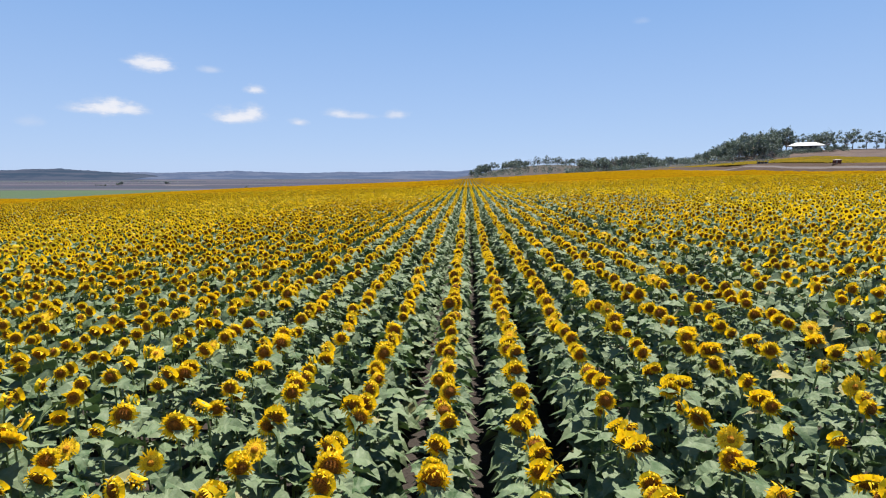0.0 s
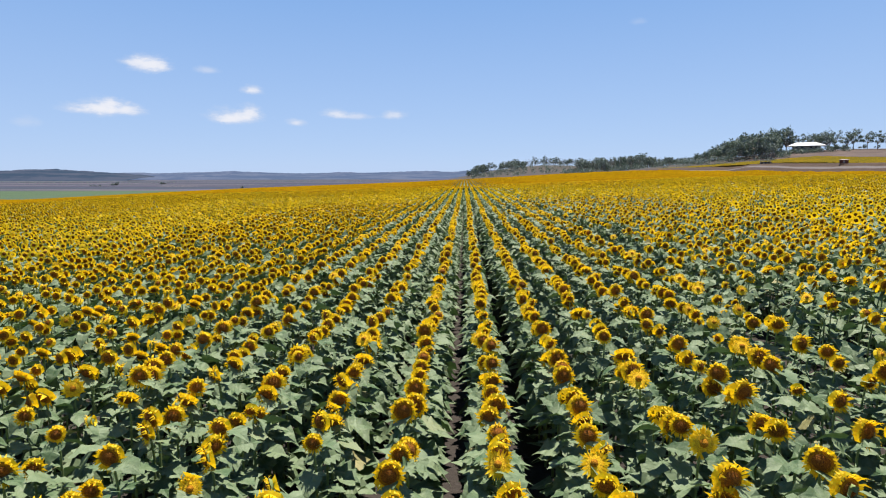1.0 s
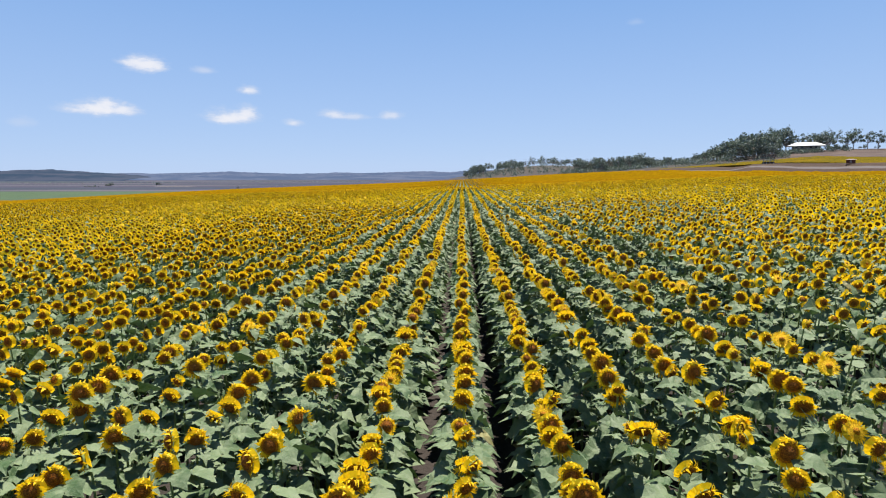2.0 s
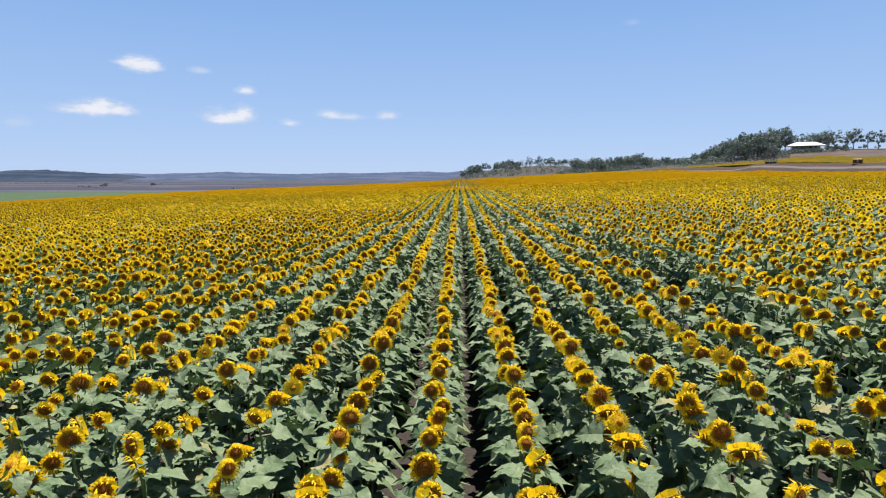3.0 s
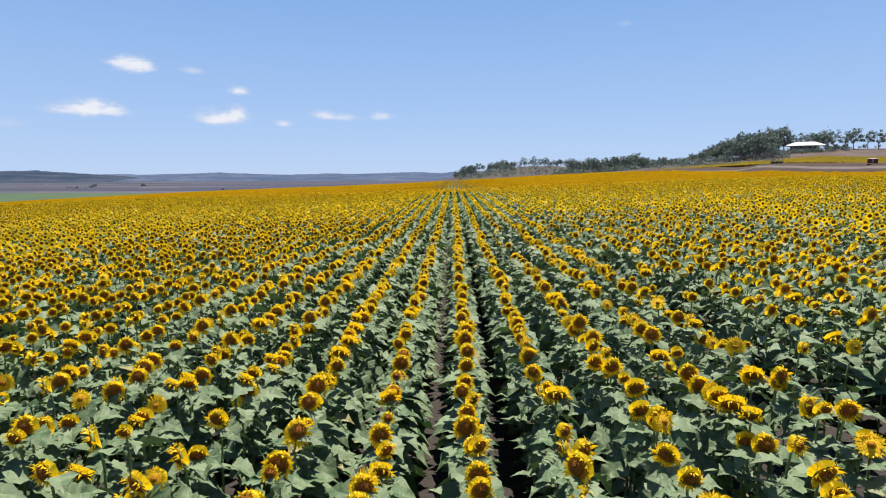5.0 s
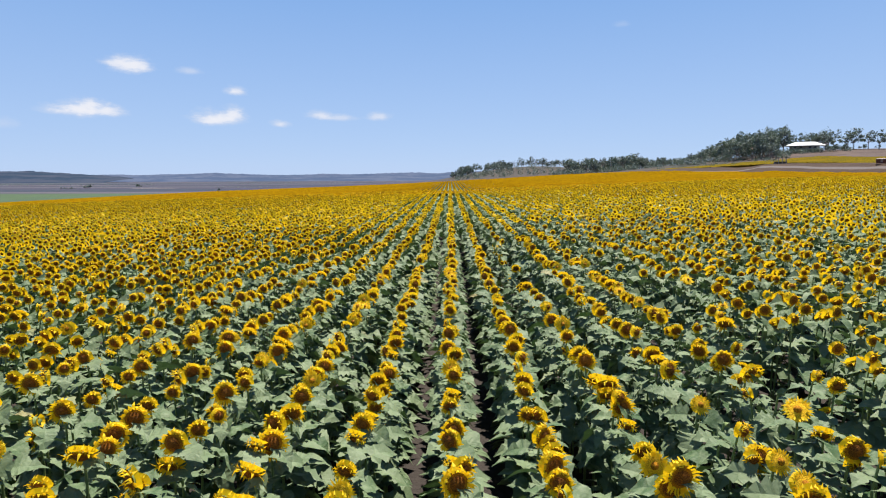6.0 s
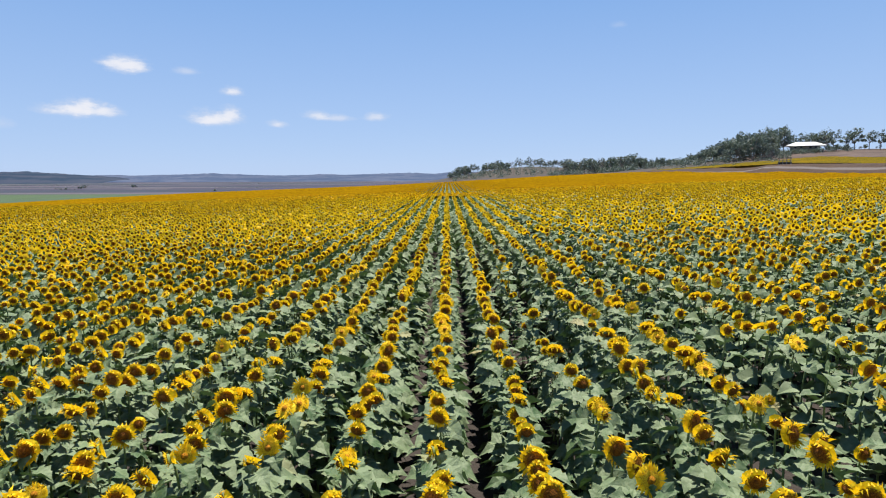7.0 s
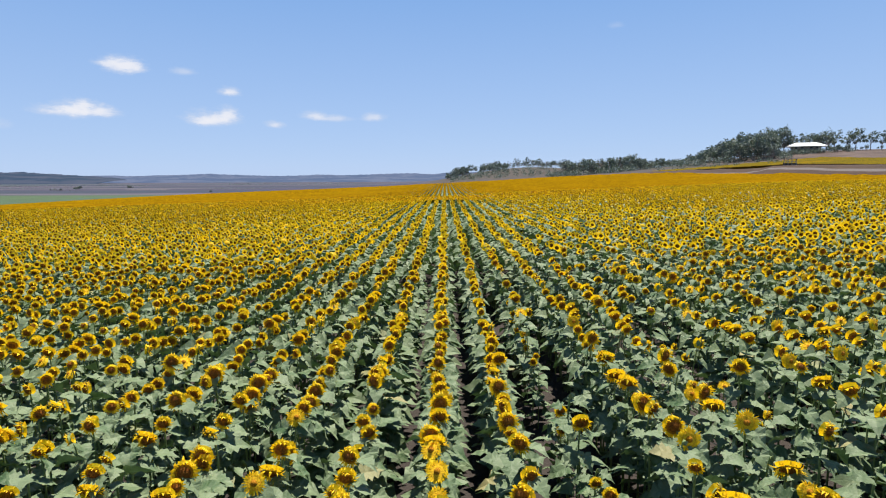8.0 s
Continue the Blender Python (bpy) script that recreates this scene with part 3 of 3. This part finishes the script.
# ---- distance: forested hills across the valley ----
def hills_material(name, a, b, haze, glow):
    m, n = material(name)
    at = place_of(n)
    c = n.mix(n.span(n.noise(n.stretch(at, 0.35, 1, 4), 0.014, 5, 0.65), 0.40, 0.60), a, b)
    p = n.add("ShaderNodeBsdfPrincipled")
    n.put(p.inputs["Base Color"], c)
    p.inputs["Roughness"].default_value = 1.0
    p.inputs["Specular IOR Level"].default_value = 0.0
    # blue haze of the air, put in as a faint glow of the slopes
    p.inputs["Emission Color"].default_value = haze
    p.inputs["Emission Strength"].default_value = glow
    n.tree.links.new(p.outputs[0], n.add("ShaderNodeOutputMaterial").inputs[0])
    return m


def hills(name, label, y0, depth, x0, x1, height, rough, seed, mat):
    nx, ny = 260, 7
    hx = np.linspace(x0, x1, nx)
    rim = np.array([height * (0.72 + rough * noise.fractal(Vector((x / 900 + seed, seed, 0)), 1.0, 2.0, 3)) + 5.0 * noise.fractal(Vector((x / 30, seed, 5)), 1.0, 2.0, 3) for x in hx])
    edge = np.clip((hx - x0) / 500, 0, 1) * np.clip((x1 - hx) / 500, 0, 1)
    rim = rim * np.sqrt(edge)
    u = np.linspace(0, 1, ny)
    shape = np.sin(u * math.pi / 2) ** 0.8
    gx, gu = np.meshgrid(hx, u)
    z = -18 + (rim[None] + 18) * shape[:, None]
    v = np.stack([gx.ravel(), (y0 + depth * gu).ravel(), z.ravel()], 1)
    ob = new(name, mesh_of(name, v, grid_faces(nx, ny), None, [mat], True))
    return tagged(ob, label, "hills", kind="structure")


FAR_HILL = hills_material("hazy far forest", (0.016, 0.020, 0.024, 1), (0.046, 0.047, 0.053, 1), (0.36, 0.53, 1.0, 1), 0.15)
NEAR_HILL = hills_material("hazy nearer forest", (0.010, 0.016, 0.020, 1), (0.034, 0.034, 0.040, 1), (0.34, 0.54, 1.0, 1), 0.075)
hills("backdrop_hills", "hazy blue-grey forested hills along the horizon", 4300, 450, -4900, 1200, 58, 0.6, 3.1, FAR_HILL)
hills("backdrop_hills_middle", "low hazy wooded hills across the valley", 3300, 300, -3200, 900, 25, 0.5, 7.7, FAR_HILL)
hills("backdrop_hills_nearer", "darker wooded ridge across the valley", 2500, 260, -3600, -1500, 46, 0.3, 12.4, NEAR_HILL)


# ---- trees ----
def tree_materials():
    m, n = material("gum leaves")
    r = island(n)
    # grey-green foliage, with a little blue distance haze mixed into its tones
    c = n.mix(n.math("POWER", r, 1.3), (0.10, 0.130, 0.128, 1), (0.34, 0.38, 0.37, 1))
    c = n.mix(n.noise(place_of(n), 0.25, 2), c, (0.110, 0.140, 0.138, 1))
    own = n.add("ShaderNodeObjectInfo").outputs["Random"]      # no two trees quite alike
    c = n.mix(0.45, c, n.mix(own, (0.065, 0.095, 0.080, 1), (0.33, 0.37, 0.33, 1)))
    finish(n, c, 0.75, None, through_light=0.2, thin=(0.08, 0.12, 0.05, 1), gloss=0.2)
    b, n = material("gum bark")
    g = n.noise(n.stretch(place_of(n), 1, 1, 0.25), 3, 4)
    finish(n, n.mix(g, (0.16, 0.13, 0.11, 1), (0.34, 0.30, 0.27, 1)), 0.9, g, 0.4, 0.05)
    d, n = material("thin dry foliage")
    finish(n, n.mix(island(n), (0.09, 0.085, 0.075, 1), (0.16, 0.15, 0.13, 1)), 0.8, None, through_light=0.15)
    return m, b, d


GUM, BARK, DRY = tree_materials()


def limb(points, radii, sides=5):
    """A bent, tapered limb along points in space."""
    vs, ts = [], []
    for i, (p, rad) in enumerate(zip(points, radii)):
        way = Vector(points[min(i + 1, len(points) - 1)]) - Vector(points[max(i - 1, 0)])
        side = way.orthogonal().normalized()
        other = way.normalized().cross(side)
        for j in range(sides):
            a = 2 * math.pi * j / sides
            vs.append(tuple(Vector(p) + (side * math.cos(a) + other * math.sin(a)) * rad))
    for i in range(len(points) - 1):
        for j in range(sides):
            a, b = i * sides + j, i * sides + (j + 1) % sides
            ts += [(a, b, b + sides), (a, b + sides, a + sides)]
    return np.array(vs), np.array(ts)


def tree(seed, height, spread_, clumps, leaves, dry=False):
    """An open-crowned gum tree: forked trunk and limbs with tufts of leaves at their ends."""
    r = np.random.default_rng(seed)
    root = new("tree")
    fork = height * r.uniform(0.16, 0.34)
    lean = r.normal(0, 0.05, 2)
    pieces = [limb([(0, 0, -0.3), (lean[0] * fork * 0.5, lean[1] * fork * 0.5, fork * 0.5), (lean[0] * fork, lean[1] * fork, fork)], [height * 0.026, height * 0.020, height * 0.017], 6)]
    tufts, base = [], Vector((lean[0] * fork, lean[1] * fork, fork))
    for i in range(clumps):
        a, u = i * 2.4 + r.uniform(-0.4, 0.4), (i + 0.5) / clumps
        reach = spread_ * math.sqrt(1 - 0.75 * u) * r.uniform(0.55, 1.0)
        tip = Vector((math.cos(a) * reach, math.sin(a) * reach, fork + (height - fork) * (0.18 + 0.74 * u) * r.uniform(0.9, 1.05)))
        mid = base.lerp(tip, 0.5) + Vector((0, 0, 0.08 * height * r.uniform(-0.3, 1)))
        pieces.append(limb([tuple(base), tuple(mid), tuple(tip)], [height * 0.011, height * 0.007, height * 0.003], 4))
        tufts.append((tip, height * r.uniform(0.075, 0.125)))
        tufts.append((mid.lerp(tip, 0.55) + Vector(r.normal(0, 0.5, 3)), height * r.uniform(0.04, 0.075)))
    v, t, _ = joined([("", a, b, 0) for a, b in pieces])
    part("trunk", v, t, BARK, root)
    cs = []
    for c, rad in tufts:
        d = r.normal(0, 1, (leaves, 3))
        d /= np.linalg.norm(d, axis=1)[:, None]
        p = d * (rad * r.uniform(0.3, 1.0, (leaves, 1)) ** 0.6) * (1.15, 1.15, 0.75) + np.array(c)
        cs.append(p)
    p = np.vstack(cs)
    size = height * (0.027 if not dry else 0.014) * r.uniform(0.7, 1.5, (len(p), 1, 1))
    v = (p[:, None, :] + r.normal(0, 1, (len(p), 3, 3)) * size).reshape(-1, 3)
    part("crown", v, np.arange(len(v)).reshape(-1, 3), DRY if dry else GUM, root)
    return root


GUMS = [(tree(900 + i, 12.0, 5.2, 13, 30), 12.0) for i in range(6)]
GUMS_THIN = [(tree(930 + i, 10.0, 4.6, 9, 22), 10.0) for i in range(3)]
GUMS_DRY = [(tree(960 + i, 10.0, 4.0, 9, 26, True), 10.0) for i in range(3)]
first_use = set()


def plant_tree(kinds, az, dist, tall, label, group, r):
    ob, h = kinds[int(r.integers(0, len(kinds)))]
    x, y = dist * math.sin(radians(az)), dist * math.cos(radians(az))
    grown = ob.scale.x if ob in first_use else 1.0      # copies take over the first one's scale
    m = pose(x, y, float(ground_z(x, y)) - 0.1, 0, 0, r.uniform(0, 360)) @ Matrix.Scale(tall / h / grown, 4)
    if ob in first_use:
        ob = copy_thing(ob, m)
    else:
        ob.matrix_basis = m
        first_use.add(ob)
    return tagged(ob, label, "tree", group)


r = np.random.default_rng(5)
for i in range(92):      # the wood on the hill in front of the house, taller towards the house
    az = 20.9 + 6.5 * (i + r.uniform(0, 1)) / 92
    tall = np.interp(az, (20.9, 22.0, 23.0, 24.6, 25.5, 26.9, 27.4), (5.5, 7.5, 9.6, 13.4, 15.4, 13.8, 12.0))
    plant_tree(GUMS if i % 3 else GUMS_THIN, az, 424 - 2.2 * (az - 20.9) + r.uniform(-42, 35), tall * r.uniform(0.55, 1.06), "grey-green gum tree in the hillside wood", "wood on the hill", r)
for i in range(4):
    plant_tree(GUMS if i % 2 else GUMS_THIN, 27.1 + 0.34 * i, 436 + r.uniform(-5, 8), r.uniform(15.8, 17.0), "tall gum tree standing above the hillside wood", "wood on the hill", r)
for i in range(7):      # behind the house
    plant_tree((GUMS_THIN, GUMS)[i % 2], 29.6 + 1.9 * (i + r.uniform(0, 1)) / 7, 442 + r.uniform(-8, 12), r.uniform(10.5, 13.5), "open-crowned gum tree behind the farmhouse", "trees behind the house", r)
for az, dist, tall in ((29.1, 432, 12.3), (28.6, 436, 11.5), (32.7, 424, 12.2), (32.3, 427, 10.5), (33.6, 424, 10.4), (34.25, 421, 11.5), (34.8, 426, 11.0), (35.5, 430, 12.0)):
    plant_tree(GUMS if az == 32.7 else GUMS_THIN, az, dist, tall, "open-crowned gum tree with a bare trunk beside the farmhouse", "trees beside the house", r)
for i in range(64):      # the belt on the low rise
    u = (i + r.uniform(0, 1)) / 64
    tall = np.interp(u, (0.0, 0.58, 0.70, 0.83, 0.92, 1.0), (10.6, 10.0, 7.6, 6.0, 4.8, 3.2))
    plant_tree(GUMS if i % 3 else GUMS_DRY, 10.8 + 10.0 * u, 435 - 22 * u + r.uniform(-25, 40), tall * r.uniform(0.7, 1.10), "small gum tree in the belt along the low rise", "tree belt", r)
for i in range(52):      # scattered, thin trees along the top of the ridge
    u = (i + r.uniform(0, 1)) / 52
    plant_tree((GUMS_THIN, GUMS, GUMS_DRY)[i % 3], 3.4 + 8.2 * u, 640 + r.uniform(-22, 45), r.uniform(4.5, 10.5), "thin gum tree on the top of the ridge", "ridge trees", r)
for i in range(50):
    u = r.random()
    plant_tree(GUMS if i % 4 else GUMS_THIN, 0.3 + 5.6 * u, 590 + r.uniform(-25, 45), (5.6 + 3.8 * math.sin(math.pi * min(1.0, 0.15 + 0.85 * u))) * r.uniform(0.6, 1.15), "dark gum tree at the end of the ridge", "ridge trees", r)


def scrub(name, label, bushes, rr, n_=110):
    """Uncountable low bushes: many small leaves in low, wide mounds."""
    cs = []
    for az, dist, tall in bushes:
        x, y = dist * math.sin(radians(az)), dist * math.cos(radians(az))
        d = rr.normal(0, 1, (n_, 3))
        d /= np.linalg.norm(d, axis=1)[:, None]
        p = d * rr.uniform(0.35, 1.0, (n_, 1)) ** 0.5 * (tall * 0.75, tall * 0.75, tall * 0.5) * rr.uniform(0.8, 1.25, 3)
        p += (x, y, float(ground_z(x, y)) + tall * 0.42)
        cs.append((p[:, None, :] + rr.normal(0, 1, (n_, 3, 3)) * tall * 0.075).reshape(-1, 3))
    v = np.vstack(cs)
    ob = new(name, mesh_of(name, v, np.arange(len(v)).reshape(-1, 3), None, [GUM]))
    return tagged(ob, label, "scrub", kind="stuff")


belt = [(9.5 + 11.0 * r.random(), 418 + r.uniform(-34, 40), r.uniform(2.5, 5.0)) for i in range(110)]
wood = [(20.2 + 8.2 * r.random(), 398 + r.uniform(-30, 30), r.uniform(2.0, 4.5)) for i in range(55)]
wood += [(18.5 + 9.5 * r.random(), r.uniform(318, 372), r.uniform(1.0, 2.4)) for i in range(45)]
wood += [(27.6 + 5.0 * u * u, 400 + 16 * r.random(), r.uniform(1.6, 3.4)) for u in r.random(48)]
slope = [(0.4 + 10.0 * r.random(), 560 + r.uniform(-60, 50), r.uniform(2.0, 4.5)) for i in range(80)]
scrub("undergrowth", "grey-green scrub under the gum trees on the rise", belt + wood + slope, r)
for i in range(16):
    plant_tree(GUMS, 30.9 + 1.3 * (i + r.random()) / 16, 412 + r.uniform(-6, 8), r.uniform(2.2, 4.2), "dense dark bush beside the farmhouse", "garden bushes", r)
for i in range(10):
    plant_tree(GUMS, 32.3 + 3.6 * r.random(), 432 + r.uniform(-6, 8), r.uniform(1.6, 3.2), "low dark bush on the crest of the hill", "garden bushes", r)
for i in range(16):
    plant_tree(GUMS, 27.7 + 3.0 * r.random(), 399 + r.uniform(-6, 5), r.uniform(0.9, 2.2), "low dark shrub below the farmhouse", "garden shrubs", r)
for i in range(10):
    plant_tree(GUMS_DRY, 27.9 + 2.7 * r.random(), 402 + r.uniform(-5, 4), r.uniform(1.6, 2.8), "low pale shrub below the farmhouse", "garden shrubs", r)
for i in range(3):
    plant_tree(GUMS, 16.95 + 0.16 * i, 404 + 3 * i, r.uniform(6.0, 7.5), "dense dark round tree at the edge of the belt", "tree belt", r)
for vx, vy, count, wide, tall in ((-600, 940, 9, 11, 3.8), (-626, 1012, 5, 3, 7), (-617, 1163, 6, 4, 6.5), (-306, 792, 3, 2, 3.8)):
    for i in range(count):
        x, y = vx + r.normal(0, wide), vy + r.normal(0, 4)
        plant_tree(GUMS, math.degrees(math.atan2(x, y)), math.hypot(x, y), tall * r.uniform(0.6, 1.1), "dark round tree among the valley paddocks", "valley trees", r)
hedge = []
for x0, x1, y, tall, count in ((-430, -300, 1080, 2.2, 70), (-1250, -780, 1560, 3.4, 240), (-700, -150, 1900, 3.6, 200), (-980, -700, 1250, 1.6, 90)):
    for x in r.uniform(x0, x1, count):
        hedge.append((math.degrees(math.atan2(x, y)), math.hypot(x, y + r.normal(0, 6)), tall * r.uniform(0.6, 1.4)))
scrub("hedgerows", "dark lines of scrub between the valley paddocks", hedge, r, 24)


# ---- the farmhouse on the hill ----
def paint(name, a, b, rough, scale=3.0):
    m, n = material(name)
    g = n.noise(place_of(n), scale, 4)
    finish(n, n.mix(g, a, b), rough, g, 0.15, 0.01)
    return m


def box(bm, x0, x1, y0, y1, z0, z1):
    c = bmesh.ops.create_cube(bm, size=1)
    bmesh.ops.transform(bm, verts=c["verts"], matrix=Matrix.Translation(((x0 + x1) / 2, (y0 + y1) / 2, (z0 + z1) / 2)) @ Matrix.Diagonal((x1 - x0, y1 - y0, z1 - z0, 1)))


def solid(name, bm, mat, parent, label=""):
    me = bpy.data.meshes.new(name)
    bm.to_mesh(me)
    bm.free()
    me.materials.append(mat)
    ob = new(name, me)
    ob.parent = parent
    return tagged(ob, label)


def slab(name, mat, parent, *ext, label=""):
    bm = bmesh.new()
    box(bm, *ext)
    return solid(name, bm, mat, parent, label)


def hip_roof(bm, lx, ly, z, rise, thick):
    """A hip roof with sheet thickness round the origin."""
    ridge = lx - ly * 0.9
    low = [bm.verts.new(p) for p in ((-lx, -ly, z), (lx, -ly, z), (lx, ly, z), (-lx, ly, z))]
    eave = [bm.verts.new((v.co.x, v.co.y, z + thick)) for v in low]
    a, b = bm.verts.new((-ridge, 0, z + rise)), bm.verts.new((ridge, 0, z + rise))
    bm.faces.new(low[::-1])
    for i in range(4):
        bm.faces.new((low[i], low[(i + 1) % 4], eave[(i + 1) % 4], eave[i]))
    bm.faces.new((eave[0], eave[1], b, a))
    bm.faces.new((eave[2], eave[3], a, b))
    bm.faces.new((eave[1], eave[2], b))
    bm.faces.new((eave[3], eave[0], a))


def farmhouse(m):
    house = new("farmhouse")
    wall_paint = paint("weathered cream boards", (0.30, 0.27, 0.23, 1), (0.40, 0.37, 0.32, 1), 0.8)
    roof_paint = paint("white metal roof", (0.74, 0.76, 0.78, 1), (0.82, 0.83, 0.84, 1), 0.35, 0.8)
    glass = paint("dark window glass", (0.02, 0.025, 0.03, 1), (0.03, 0.035, 0.04, 1), 0.08)
    timber = paint("verandah timber", (0.25, 0.22, 0.19, 1), (0.35, 0.31, 0.27, 1), 0.8)
    slab("wall", wall_paint, house, -8.5, 8.5, -3.4, 4.6, -2.0, 2.7)
    bm = bmesh.new()
    hip_roof(bm, 12.0, 6.8, 2.5, 2.8, 0.18)
    roof = solid("roof", bm, roof_paint, house, "white hipped metal roof")
    slab("ridge_cap", roof_paint, roof, -5.9, 5.9, -0.18, 0.18, 5.28, 5.36)
    slab("verandah_floor", timber, house, -10.8, 10.8, -6.1, -3.4, -0.15, 0.1)
    for i in range(7):
        slab("post", timber, house, -10.6 + i * 3.5, -10.45 + i * 3.5, -6.0, -5.85, -2.2, 2.72)
    for x in (-6.2, -2.6, 2.8, 6.0):
        w_ = slab("window", timber, house, x - 0.8, x + 0.8, -3.48, -3.38, 0.9, 2.2, label="timber-framed window")
        slab("pane", glass, w_, x - 0.68, x + 0.68, -3.51, -3.47, 1.02, 2.08)
    slab("door", timber, house, -0.45, 0.45, -3.48, -3.38, 0.1, 2.15, label="plain timber door")
    house.matrix_basis = m
    return tagged(house, "low farmhouse with a white hipped roof and shaded verandah", "house")


hx, hy = 205.2, 362.8
farmhouse(pose(hx, hy, float(ground_z(hx, hy)) + 1.45, 0, 0, -26) @ Matrix.Scale(0.82, 4))



# ---- two small sheds beside the farm track ----
def track_shed(m):
    shed = new("pump_shed")
    red = paint("dark red boards", (0.10, 0.035, 0.025, 1), (0.16, 0.06, 0.04, 1), 0.85)
    pale = paint("faded iron sheet", (0.26, 0.20, 0.18, 1), (0.36, 0.29, 0.26, 1), 0.8)
    slab("wall", red, shed, -2.0, 2.0, -1.1, 1.3, -0.4, 1.5)
    bm = bmesh.new()
    hip_roof(bm, 2.4, 1.6, 1.5, 0.45, 0.08)
    solid("roof", bm, pale, shed, "faded pale iron roof")
    slab("door", pale, shed, -0.4, 0.4, -1.16, -1.08, 0.0, 1.45)
    shed.matrix_basis = m
    return tagged(shed, "small dark red pump shed with a faded pale roof", "shed")


def stock_shelter(m):
    shelter = new("stock_shelter")
    dark = paint("weathered dark timber", (0.05, 0.04, 0.035, 1), (0.10, 0.085, 0.07, 1), 0.9)
    pale = paint("bleached posts", (0.36, 0.33, 0.30, 1), (0.48, 0.44, 0.40, 1), 0.8)
    slab("trough", dark, shelter, -2.3, 2.3, -0.7, 0.7, -0.2, 0.75)
    for x in (-2.0, -0.7, 0.6, 2.0):
        for y in (-0.8, 0.8):
            slab("post", pale, shelter, x - 0.09, x + 0.09, y - 0.09, y + 0.09, -0.3, 2.2)
    slab("rail", pale, shelter, -2.1, 2.1, -0.86, -0.80, 1.25, 1.42)
    slab("roof", dark, shelter, -2.4, 2.4, -1.1, 1.1, 2.2, 2.32, label="flat dark iron roof")
    shelter.matrix_basis = m
    return tagged(shelter, "low open stock shelter with pale posts and dark trough", "shelter")


track_shed(pose(90.5, 146.3, float(ground_z(90.5, 146.3)) + 0.2, 0, 0, -33) @ Matrix.Scale(0.45, 4))
stock_shelter(pose(94.2, 189.6, float(ground_z(94.2, 189.6)) + 0.1, 0, 0, -27) @ Matrix.Scale(0.7, 4))
